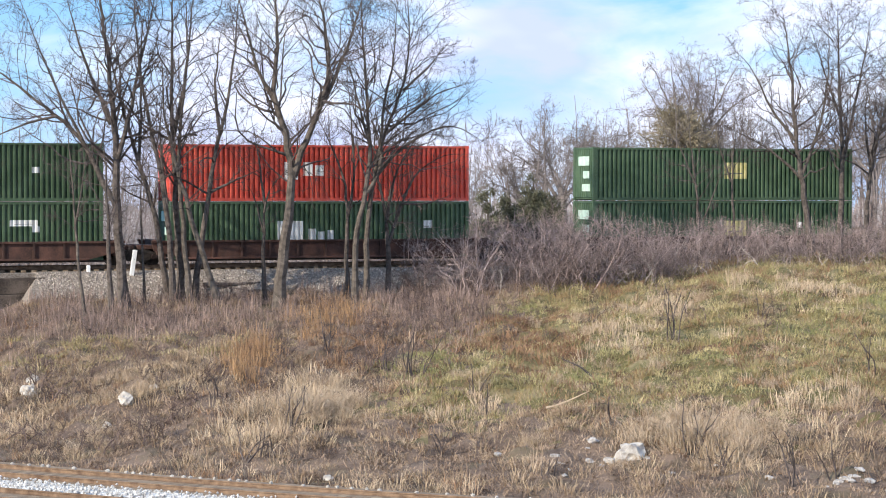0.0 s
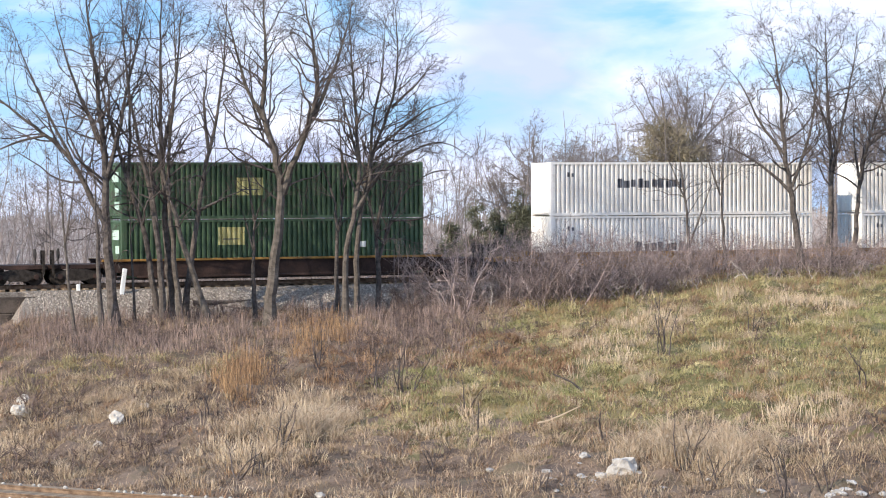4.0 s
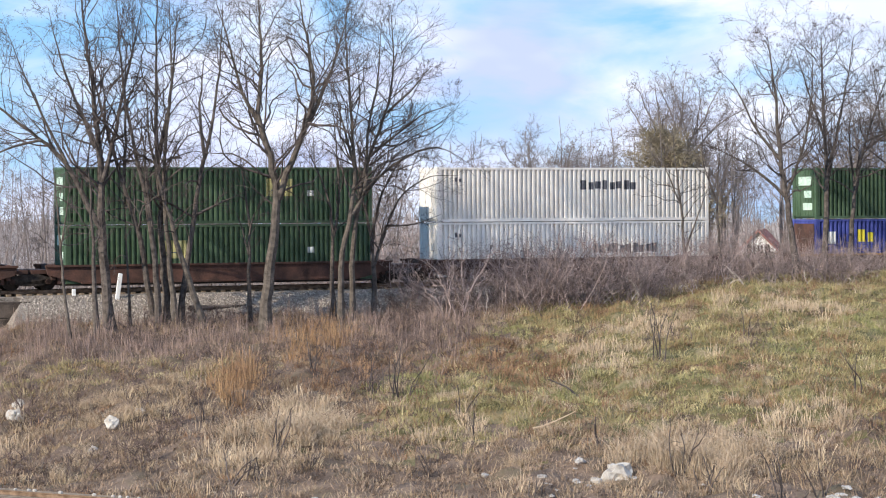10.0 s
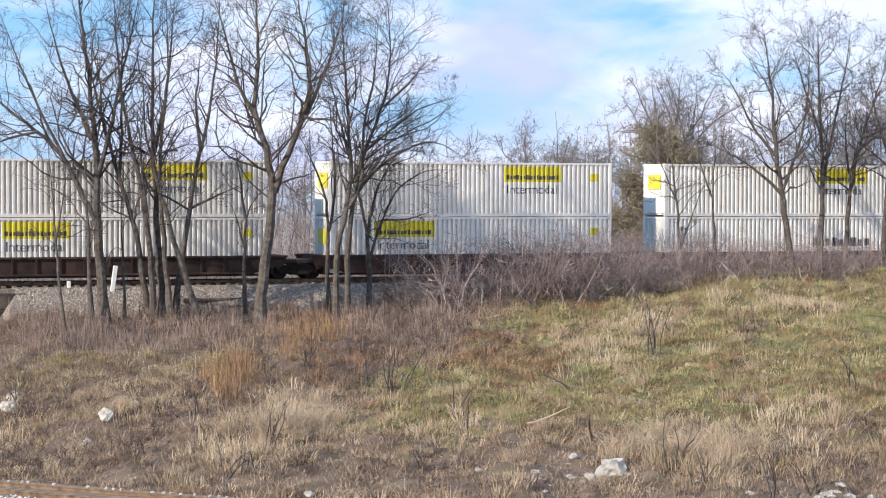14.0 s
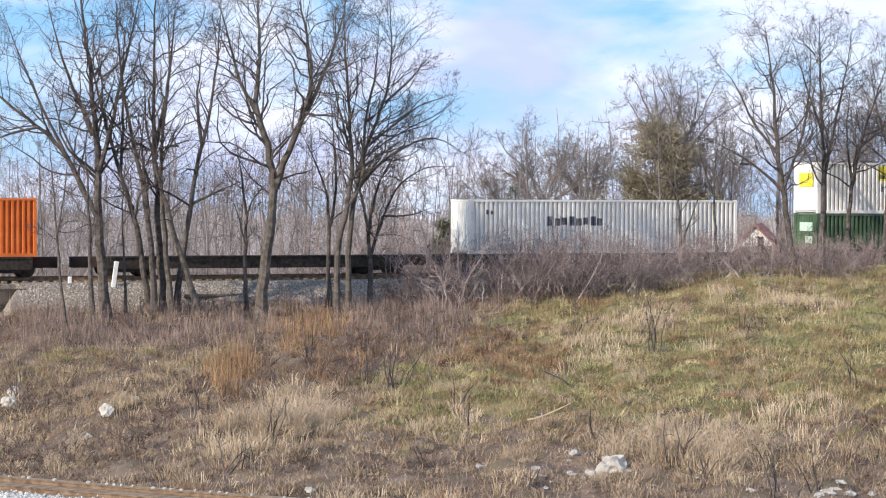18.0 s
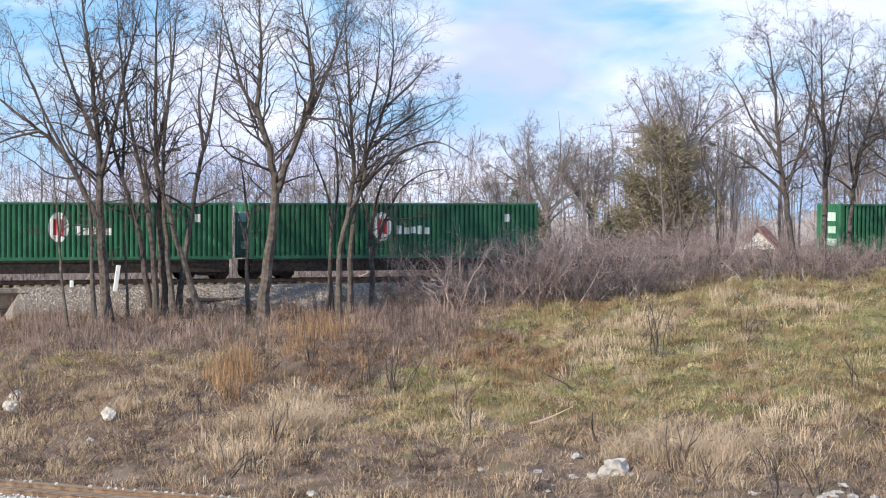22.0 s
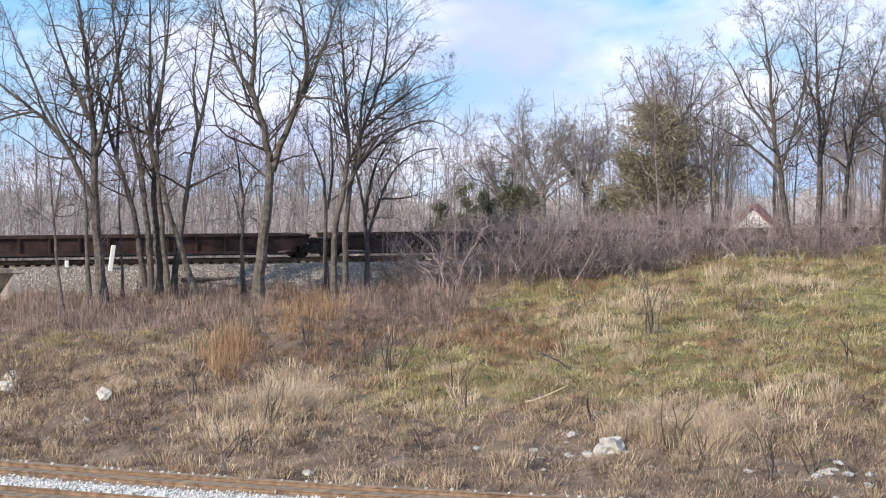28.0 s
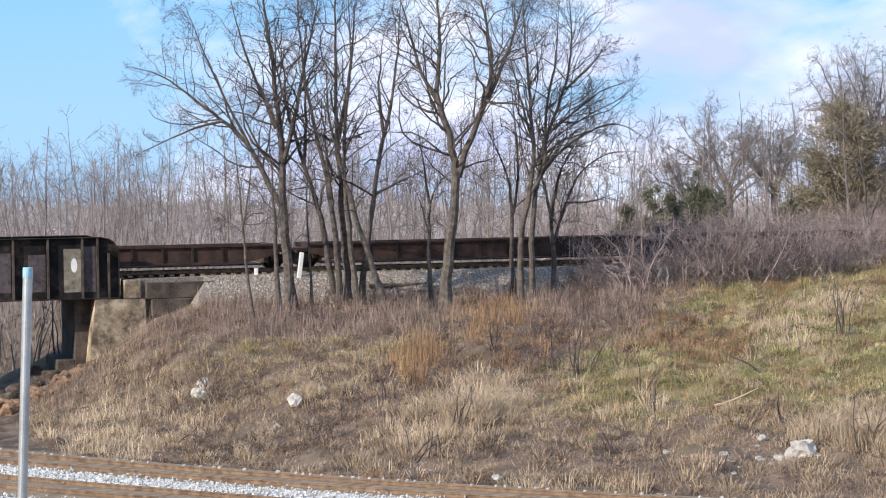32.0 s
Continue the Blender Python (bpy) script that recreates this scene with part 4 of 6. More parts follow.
def sprout(rng, line, radii, count, start, reach, store, level, fine, lift=0.06, steps=(0, 8, 5, 3)):
    """Branches along a line, and their branches in turn. store: lists of tubes by level."""
    n = len(line)
    total = np.linalg.norm(np.diff(line, axis=0), axis=1).sum()
    for _ in range(count):
        f = start + (0.99 - start) * rng.rand() ** 0.85
        i = min(int(f * (n - 1)), n - 2)
        w = f * (n - 1) - i
        p = line[i] * (1 - w) + line[i + 1] * w
        r = radii[i] * (1 - w) + radii[i + 1] * w
        d = line[i + 1] - line[i]
        d /= np.linalg.norm(d) + 1e-9
        length = reach * total * (1.15 - 0.65 * f) * rng.uniform(0.55, 1.2)
        k = steps[level]
        b = shoot(rng, p, side_way(rng, d, rng.uniform(0.5, 1.15) if level == 1 else rng.uniform(0.5, 1.15)), length, k, (0, 0.25, 0.32, 0.34)[level], lift)
        r0 = min(r * rng.uniform(0.34, 0.60), 0.012 * length + 0.007)
        r0 = max(r0, 0.0072 if level < 3 else 0.0050)
        rr = np.linspace(r0, max(0.30 * r0, 0.0036), k)
        store[level].append((b, rr))
        if level < 3:
            more = fine[level - 1]
            sprout(rng, b, rr, rng.randint(more - 1, more + 2), 0.18, (0, 0.54, 0.56)[level], store, level + 1, fine, lift, steps)


def tree_meshes(rng, stems, count, reach, fine, start=0.32):
    """stems: (radius, points in x, y, z). Returns lists of tubes: trunk, limbs, boughs, twigs."""
    store = [[], [], [], []]
    for r, pts in stems:
        k = 3 * len(pts)
        line = smooth_line(pts, k)
        line[2:-1] += rng.normal(0, 0.08 * r + 0.014, (k - 3, 3)) * (1, 1, 0.3)
        radii = r * (1 - 0.92 * np.linspace(0, 1, k) ** 1.05)
        if pts[0][2] <= 0.01:
            radii[0] *= 1.35
            radii[1] *= 1.12
        store[0].append((line, radii))
        total = np.linalg.norm(np.diff(line, axis=0), axis=1).sum()
        sprout(rng, line, radii, max(3, int(count * total / 10)), start if pts[0][2] <= 0.01 else 0.12, reach * (1.0 if pts[0][2] <= 0.01 else 1.3), store, 1, fine)
    return store


def plant(name, store, m, label, category, bark, twig, group=""):
    ob = thing(name, label, category, m, group)
    for i, stem in enumerate(store[0]):
        part("limb" if i else "trunk", tubes([stem], 9), bark, ob)
    crown = merged([(np.array(v), np.array(f)) for v, _, f in (tubes(store[1], 5), tubes(store[2] + store[3], 3)) if v])
    tagged(part("crown", crown, twig, ob), kind="stuff")
    return ob


BARE_TREES = [
    (-17.20, 102.39, -0.12, "pale", "thin pale sapling with a spread of fine twigs", [(0.1, [(0.0, 0.0), (-0.2, 1.66), (-0.46, 4.22), (-0.56, 6.02), (-0.72, 8.06), (-0.82, 9.6)]), (0.06, [(-0.46, 4.22), (-0.1, 6.02), (0.15, 7.81)])]),
    (-16.02, 106.42, 0.06, "dark", "bare tree with a long limb arching outward", [(0.3, [(0.0, 0.0), (-0.27, 2.53), (-0.51, 4.92), (-0.37, 6.78), (-0.59, 8.91), (-0.8, 11.57), (-1.17, 14.23), (-1.38, 16.63)]), (0.17, [(-0.51, 4.92), (-1.12, 5.99), (-2.08, 7.98), (-3.25, 9.05), (-4.52, 9.98), (-6.17, 11.31), (-7.77, 11.71)]), (0.14, [(-0.37, 7.05), (0.21, 9.18), (0.61, 11.57), (1.14, 13.97), (1.41, 15.83)]), (0.12, [(-0.72, 8.65), (-1.65, 10.77), (-2.45, 13.17), (-2.85, 15.3)]), (0.08, [(-3.25, 9.05), (-4.58, 8.78), (-6.17, 8.11), (-7.64, 7.45)]), (0.09, [(-2.08, 7.98), (-3.25, 10.24), (-4.31, 12.64), (-5.11, 14.77)])]),
    (-16.52, 105.57, 0.54, "dark", "slim dark bare tree by the embankment", [(0.16, [(0.0, 0.0), (-0.16, 2.24), (-0.21, 4.09), (-0.26, 5.94), (-0.48, 8.31)])]),
    (-14.10, 107.61, 0.00, "dark", "bare tree leaning outward", [(0.19, [(0.0, 0.0), (-0.32, 2.29), (-0.75, 4.71), (-1.4, 6.73), (-2.02, 8.61), (-2.56, 10.9), (-3.23, 13.59)]), (0.1, [(-1.4, 6.73), (-1.21, 9.01), (-1.29, 11.7), (-1.02, 14.12)])]),
    (-13.81, 107.08, -0.12, "dark", "tall bare tree in a clump of stems", [(0.19, [(0.0, 0.0), (-0.11, 2.54), (-0.27, 4.95), (-0.75, 7.09), (-1.34, 9.77), (-1.69, 12.18), (-1.93, 15.93)]), (0.1, [(-0.27, 4.95), (-0.62, 7.63), (-0.48, 10.31)])]),
    (-13.51, 107.63, -0.18, "dark", "tall straight bare tree in a clump of stems", [(0.22, [(0.0, 0.0), (-0.11, 2.83), (-0.22, 5.52), (-0.38, 7.94), (-0.48, 10.9), (-0.38, 13.86), (-0.19, 16.82)]), (0.13, [(-0.38, 7.94), (0.16, 10.36), (0.48, 12.78), (0.65, 15.47)])]),
    (-13.02, 107.18, -0.12, "pale", "bare pale-barked tree in a clump of stems", [(0.17, [(0.0, 0.0), (-0.21, 2.55), (-0.43, 4.96), (-0.59, 6.83), (-0.43, 9.51), (-0.05, 11.92), (-0.21, 15.68)])]),
    (-11.62, 107.10, -0.31, "pale", "bare tree with a leaning pale trunk", [(0.2, [(0.0, 0.0), (-0.54, 1.93), (-1.02, 3.53), (-1.61, 5.41), (-1.98, 6.75), (-2.54, 9.16), (-2.73, 12.1)])]),
    (-12.94, 107.86, 0.37, "dark", "bare tree with a crooked upright trunk", [(0.19, [(0.0, 0.0), (0.32, 2.29), (0.81, 5.26), (1.11, 7.42), (1.64, 9.3), (2.0, 11.73), (2.16, 14.97)]), (0.09, [(0.81, 4.99), (1.78, 5.47), (2.53, 5.8), (3.4, 6.2)]), (0.11, [(1.24, 7.82), (0.97, 10.11), (1.38, 12.81)])]),
    (-15.22, 107.38, 0.51, "pale", "thin bare sapling beside the ballast", [(0.09, [(0.0, 0.0), (-0.11, 2.28), (-0.24, 4.7), (-0.08, 6.85)])]),
    (-9.70, 109.59, 0.10, "dark", "thin dark bare tree", [(0.15, [(0.0, 0.0), (-0.05, 2.47), (0.0, 4.66), (0.41, 5.75), (1.1, 6.3)]), (0.08, [(0.0, 4.66), (-0.27, 6.85), (-0.68, 9.04)]), (0.06, [(-0.05, 3.29), (-0.55, 5.21), (-0.96, 5.75)])]),
    (-8.86, 107.99, 0.02, "pale", "large bare tree with a forked trunk", [(0.34, [(0.0, 0.0), (0.11, 2.02), (0.38, 3.91), (0.7, 6.34), (0.38, 8.1), (-0.3, 10.12), (-0.03, 12.82), (-0.22, 16.06)]), (0.2, [(0.7, 6.34), (1.4, 8.37), (2.13, 9.85), (2.48, 12.01), (2.0, 14.44), (1.73, 16.6)]), (0.13, [(2.13, 9.85), (2.86, 11.47), (3.62, 13.36), (4.16, 15.79)]), (0.12, [(-0.16, 9.85), (-1.11, 11.47), (-1.65, 13.9), (-2.32, 16.06)])]),
    (-5.70, 110.76, -0.30, "dark", "bare tree with a dark slender trunk", [(0.15, [(0.0, 0.0), (-0.11, 2.77), (0.0, 4.43), (-0.22, 6.37), (-0.91, 8.03), (-1.61, 9.41)]), (0.09, [(0.0, 4.43), (0.33, 5.81), (0.19, 8.58), (-0.08, 11.63)])]),
    (-5.29, 109.63, -0.15, "pale", "bare tree with a pale trunk and an upright crown", [(0.19, [(0.0, 0.0), (-0.03, 1.97), (0.03, 3.62), (0.58, 5.54), (0.74, 7.73), (0.52, 10.74), (0.25, 14.03), (0.38, 16.23)]), (0.12, [(0.58, 5.54), (1.34, 6.63), (1.23, 9.37), (1.89, 12.11), (2.03, 14.85)]), (0.09, [(0.74, 7.73), (-0.03, 10.47), (-0.58, 12.94)])]),
    (-4.75, 110.49, -0.18, "pale", "bare tree with a pale trunk and spreading side limbs", [(0.18, [(0.0, 0.0), (-0.03, 2.21), (0.0, 3.87), (0.28, 6.08), (0.77, 8.29), (1.74, 10.5), (2.15, 12.98), (1.88, 15.74)]), (0.09, [(0.77, 8.29), (2.15, 9.39), (3.54, 10.5), (5.19, 10.91)]), (0.08, [(1.74, 10.5), (2.98, 11.6), (4.09, 12.98)]), (0.1, [(0.28, 6.08), (1.33, 7.46), (2.43, 8.23), (4.09, 8.98), (5.88, 7.87)])]),
    (-3.79, 111.52, 0.36, "dark", "dark bare tree with a low wide crown", [(0.17, [(0.0, 0.0), (0.06, 1.81), (-0.08, 3.76), (0.33, 5.72), (1.17, 7.39), (2.01, 8.09)]), (0.1, [(0.06, 2.37), (0.67, 4.32), (1.45, 5.99), (2.84, 6.83), (4.24, 6.77)]), (0.09, [(-0.08, 3.76), (-0.56, 5.72), (-0.22, 8.22)]), (0.07, [(0.67, 4.32), (2.01, 4.32), (3.4, 4.88)])]),
    (18.80, 122.06, -0.68, "dark", "bare tree with a wide fan of upswept limbs", [(0.26, [(0.0, 0.0), (-0.24, 2.14), (-0.61, 4.88), (-1.04, 7.02), (-1.16, 9.77), (-1.53, 12.51), (-1.68, 13.73)]), (0.13, [(-0.61, 4.88), (-1.98, 6.26), (-3.51, 7.17), (-4.88, 7.78)]), (0.12, [(-1.04, 7.02), (-2.44, 8.85), (-3.36, 10.99), (-4.21, 11.75)]), (0.12, [(-0.61, 5.19), (0.31, 7.63), (0.76, 10.68), (0.61, 13.43)])]),
    (20.40, 123.24, -0.82, "dark", "tall bare tree with an upright crown", [(0.24, [(0.0, 0.0), (0.06, 2.77), (0.18, 5.85), (-0.03, 8.94), (-0.18, 11.71), (-0.18, 14.17)]), (0.13, [(0.18, 5.85), (0.74, 8.63), (1.36, 11.4), (1.66, 13.86)]), (0.1, [(-0.03, 8.32), (-0.96, 10.78), (-1.73, 13.25)])]),
    (21.96, 124.08, -0.76, "dark", "bare tree with slanting limbs", [(0.2, [(0.0, 0.0), (0.06, 2.79), (0.31, 5.58), (0.87, 8.07), (1.64, 10.24), (2.36, 12.72)]), (0.1, [(0.31, 5.58), (-0.06, 8.07), (0.25, 10.86)]), (0.1, [(0.87, 8.07), (2.42, 8.69), (3.97, 10.55)])]),
    (24.09, 124.18, -0.54, "dark", "tall bare tree among the brush", [(0.22, [(0.0, 0.0), (0.06, 3.1), (0.31, 6.52), (0.93, 9.93), (1.24, 13.04)]), (0.12, [(0.31, 6.52), (-0.47, 9.0), (-0.93, 11.49)])]),
    (12.64, 120.14, -0.60, "dark", "slim bare tree in the brush", [(0.13, [(0.0, 0.0), (-0.15, 2.4), (-0.27, 4.81), (-0.6, 6.91), (-0.75, 9.01)]), (0.08, [(-0.15, 2.4), (0.6, 4.51), (1.2, 6.31)]), (0.07, [(-0.27, 4.81), (-1.05, 6.61), (-1.65, 8.11)])]),
    (14.54, 120.90, -0.95, "dark", "slim bare tree in the brush", [(0.12, [(0.0, 0.0), (-0.09, 2.42), (-0.3, 5.14), (-0.09, 7.56), (-0.21, 9.37)]), (0.07, [(-0.3, 5.14), (-0.91, 6.95), (-1.21, 8.77)])]),
    (26.98, 126.09, -0.55, "dark", "bare tree with a slanted trunk", [(0.25, [(0.0, 0.0), (-0.16, 3.15), (0.0, 6.94), (0.47, 10.72), (0.63, 13.56)]), (0.12, [(0.0, 6.94), (-0.95, 9.14), (-1.58, 11.35)])]),
]


def build_bare_trees():
    for i, (x, y, sink, bark, label, stems) in enumerate(BARE_TREES):
        rng = np.random.RandomState(100 + i)
        z = float(land(x, y)[0])
        rows = []
        for j, (r, pts) in enumerate(stems):
            ys = np.cumsum(rng.normal(0, 0.22, len(pts))) * (0.4 if j == 0 else 1.0)
            line = [(a, yy, b + sink) for (a, b), yy in zip(pts, ys)]
            if j == 0:
                line[0] = (pts[0][0], 0.0, 0.0)
                trunk = line
            else:
                k = min(range(len(trunk)), key=lambda q: abs(trunk[q][0] - line[0][0]) + abs(trunk[q][2] - line[0][2]))
                off = trunk[k][1] - line[0][1]
                line = [(a, b + off, c) for a, b, c in line]
            rows.append((r * (0.78 if x > 10 else 0.88), line))
        slim = rows[0][0] < 0.145
        crowded = -14.5 < x < -11 and 106.5 < y < 108
        full = x > 10 or rows[0][0] > 0.155 and x > -9.2
        store = tree_meshes(rng, rows, 15 if slim else 16 if crowded else 28 if full else 23, 0.30 if slim else 0.33 if crowded else 0.36, (6, 5) if crowded else (6, 6))
        plant("bare_tree", store, Matrix.Translation((x, y, z - 0.05)), label, "tree", BARK_PALE if bark == "pale" else BARK, TWIG, "bare trees by the embankment")


build_bare_trees()


def wood_tree(seed, height, spread, lean=0.0, up=0.10, count=15):
    rng = np.random.RandomState(seed)
    k = 7
    line = [(lean * (i / (k - 1)) ** 2 * height + rng.normal(0, 0.12) * (i > 0), rng.normal(0, 0.12) * (i > 0), height * i / (k - 1)) for i in range(k)]
    store = [[], [], [], []]
    pts = smooth_line(line, 14)
    radii = height * 0.0085 * (1 - 0.85 * np.linspace(0, 1, 14))
    store[0].append((pts, radii))
    sprout(rng, pts, radii, count, 0.14, spread, store, 1, (6, 4), up, FAR_STEPS)
    return store


def build_woods():
    """Bare woods behind the upper track."""
    kinds = []
    for i, (h, sp) in enumerate(((10, 0.40), (12, 0.34), (9, 0.44), (11, 0.42), (13, 0.32))):
        kinds.append(plant("woodland_tree", wood_tree(40 + i, h, sp, 0.03 * (i - 2), count=11), Matrix.Translation((0, 0, -60)), "bare grey-brown woodland tree behind the railway", "tree", WOOD_TWIG, WOOD_TWIG, "woods behind the railway"))
    rng = random.Random(11)
    used = set()
    for i in range(185):
        s = rng.uniform(-52, 42) if i < 112 else rng.uniform(17, 46)
        back = rng.uniform(9, 60) if i < 112 else rng.uniform(9, 32)
        if 3 < s < 17:
            continue
        p = UP @ Vector((s, back, 0))
        if abs(p.x / p.y - 0.136) < 0.008:
            continue
        z = float(land(p.x, p.y)[0])
        k = rng.randrange(5)
        sc = rng.uniform(0.62, 0.95) if s < 3 else rng.uniform(0.62, 0.9)
        m = Matrix.Translation((p.x, p.y, z - 0.1)) @ Matrix.Rotation(rng.uniform(0, 6.28), 4, "Z") @ Matrix.Scale(sc, 4)
        if k not in used:
            used.add(k)
            kinds[k].matrix_basis = m
        else:
            ob = copy_thing(kinds[k], m)
            ob.matrix_basis = m


build_woods()


def crown_of_sprigs(rng, n, shape, size):
    """Small tufts of scale leaves: each three crossed slivers. shape(rng) gives a place and the way outward."""
    v, f = [], []
    p, d = zip(*(shape() for _ in range(n)))
    p, d = np.array(p), np.array(d)
    for k in range(3):
        a = rng.normal(0, 1, (n, 3))
        a -= d * (a * d).sum(1, keepdims=True)
        a /= np.linalg.norm(a, axis=1, keepdims=True)
        ln = size * rng.uniform(0.6, 1.4, (n, 1))
        w = ln * 0.085
        tip = p + d * ln + rng.normal(0, 0.25, (n, 3)) * ln
        v.append(np.stack([p - a * w, p + a * w, tip + a * w * 0.3, tip - a * w * 0.3], 1))
    v = np.concatenate(v)
    f = (np.arange(len(v)) * 4)[:, None] + np.arange(4)[None]
    return v.reshape(-1, 3).tolist(), [], f.tolist()


def conifer(x, y, height, width, mat, label, seed, n, broad=0.0, z=None):
    rng = np.random.RandomState(seed)
    z = float(land(x, y)[0]) if z is None else z
    ob = thing("evergreen_tree", label, "tree", Matrix.Translation((x, y, z - 0.05)))
    trunk = [(np.array([(0, 0, 0), (0.05, 0, height * 0.5), (0, 0.05, height * 0.97)]), np.array([height * 0.018, height * 0.012, 0.02]))]
    boughs = []
    for i in range(int(34 + height * (3 if height < 8 else 9))):
        f = 0.97 - 0.87 * math.sqrt(rng.rand())
        ang = rng.uniform(0, 6.283)
        r = width * 0.5 * ((1 - f) ** 0.75 * (1 - broad) + broad * math.sqrt(max(0.05, 1 - (f - 0.35) ** 2 / 0.5))) * rng.uniform(0.6, 1.15)
        d = np.array([math.cos(ang), math.sin(ang), rng.uniform(0.1, 0.5)])
        line = shoot(rng, (0, 0, f * height), d / np.linalg.norm(d), max(r, 0.2), 5, 0.12, 0.05)
        boughs.append((line, np.linspace(0.035, 0.01, 5)))

    def spot():
        b = boughs[rng.randint(len(boughs))][0]
        t = rng.uniform(0.25, 1.0) * 3.999
        i = int(t)
        q = b[i] + (b[i + 1] - b[i]) * (t - i)
        d = b[i + 1] - b[i]
        d = d / (np.linalg.norm(d) + 1e-9) + rng.normal(0, 0.5, 3)
        return q + rng.normal(0, 0.10 + 0.025 * width, 3), d / np.linalg.norm(d)

    part("trunk", tubes(trunk, 7), BARK, ob)
    for b in boughs[:40]:
        part("bough", tubes([b], 4), BARK, ob)
    tagged(part("foliage", crown_of_sprigs(rng, n, spot, 0.21), mat, ob), kind="stuff")
    return ob


def back_at(s, back):
    p = UP @ Vector((s, back, 0))
    return p.x, p.y


def build_evergreens():
    conifer(13.2, 140, 9.4, 9.6, NEEDLE_BROWN, "large bronzed cedar with loose foliage behind the brush", 61, 21000, 0.05)
    for x, y, h, w, k in ((1.35, 133, 4.9, 2.4, 62), (2.7, 135, 4.2, 2.8, 63), (4.1, 134, 5.2, 2.2, 64), (5.2, 138, 4.0, 2.6, 65), (9.6, 139, 3.4, 2.4, 66), (-0.2, 137, 3.6, 2.6, 67)):
        conifer(x, y, h, w, NEEDLE, "dark green juniper in the thicket behind the railway", k, 4200, 0.3)


build_evergreens()


def round_tree(x, y, h, seed, width, label):
    rng = np.random.RandomState(seed)
    store = [[], [], [], []]
    stem = smooth_line([(0, 0, 0), (0.1, 0, h * 0.18), (0, 0.1, h * 0.34)], 6)
    rad = np.linspace(0.028, 0.019, 6) * h
    store[0].append((stem, rad))
    for i in range(11):
        ang = i * 2.4
        d = np.array([math.cos(ang) * width, math.sin(ang) * width, rng.uniform(0.75, 1.35)])
        b = shoot(rng, (0, 0, h * (0.24 + 0.012 * i)), d / np.linalg.norm(d), h * rng.uniform(0.50, 0.66), 9, 0.17, 0.02)
        rr = np.linspace(0.0085 * h, 0.015, 9)
        store[0].append((b, rr))
        sprout(rng, b, rr, 20, 0.25, 0.34, store, 1, (7, 6), 0.01, FAR_STEPS)
    plant("bare_tree", store, Matrix.Translation((x, y, float(land(x, y)[0]) - 0.05)), label, "tree", WOOD_TWIG, WOOD_TWIG, "bare trees on the skyline")


def build_skyline():
    round_tree(7.0, 160, 11.0, 71, 0.75, "bare tree with a dense rounded crown on the skyline")
    round_tree(10.4, 164, 10.6, 72, 0.75, "bare tree with a dense rounded crown on the skyline")
    round_tree(4.6, 170, 9.6, 73, 0.7, "bare tree with a dense rounded crown on the skyline")
    round_tree(15.2, 150, 13.6, 74, 0.36, "tall bare tree behind the bronzed cedar")
    round_tree(19.0, 158, 11.0, 75, 0.5, "tall bare tree behind the bronzed cedar")
    round_tree(27.0, 150, 11.0, 76, 0.55, "tall bare tree on the far side of the railway")
    round_tree(33.0, 160, 12.0, 77, 0.55, "tall bare tree on the far side of the railway")
    # the far wood: too many trees to count
    rng = np.random.RandomState(5)
    trunks, twigs = [], []
    for i in range(430):
        d = rng.uniform(165, 330)
        x = d * (rng.uniform(-0.36, 0.24) if i < 300 else rng.uniform(-0.36, -0.02))
        z = float(land(x, d)[0])
        h = rng.uniform(7.5, 12.5) + 0.8 * (2.0 - z)
        line = shoot(rng, (x, d, z), (rng.normal(0, 0.06), 0, 1.0), h, 6, 0.10, 0.05)
        rr = np.linspace(0.0065 * h, 0.022, 6)
        trunks.append((line, rr))
        store = [[], [], [], []]
        sprout(rng, line, rr, 14, 0.14, 0.38, store, 2, (5, 4), 0.08, FAR_STEPS)
        twigs += [(b, np.maximum(r, 0.016)) for b, r in store[2]] + [(b, np.maximum(r, 0.013)) for b, r in store[3]]
    # saplings and scrub under the trees
    for i in range(8000):
        back = 6.5 + 130 * rng.rand() ** 1.6
        s = rng.uniform(-60, 48) - 0.25 * back
        p = UP @ Vector((s, back, 0))
        z = float(np.interp(back, [25, 155], [3.4, -4.5]))
        line = shoot(rng, (p.x, p.y, z - 0.4), (rng.normal(0, 0.3), rng.normal(0, 0.3), 1.0), rng.uniform(1.2, 4.6), 5, 0.24, 0.03)
        r = rng.uniform(0.012, 0.034) + back * 0.00008
        twigs.append((line, np.linspace(r, r * 0.35, 5)))
    for i in range(700):
        p = UP @ Vector((rng.uniform(-46, -22), rng.uniform(5, 45), 0))
        z = float(land(p.x, p.y)[0])
        line = shoot(rng, (p.x, p.y, z - 0.1), (rng.normal(0, 0.1), 0, 1.0), rng.uniform(2, 7), 5, 0.13, 0.02)
        r = rng.uniform(0.02, 0.06)
        twigs.append((line, np.linspace(r, r * 0.35, 5)))
    wood = merged([(np.array(v), np.array(f)) for v, _, f in (tubes(trunks, 5), tubes(twigs, 3))])
    tagged(part("far_wood", wood, FAR_TWIG), "grey leafless woodland in the distance", "woodland", kind="stuff")


build_skyline()


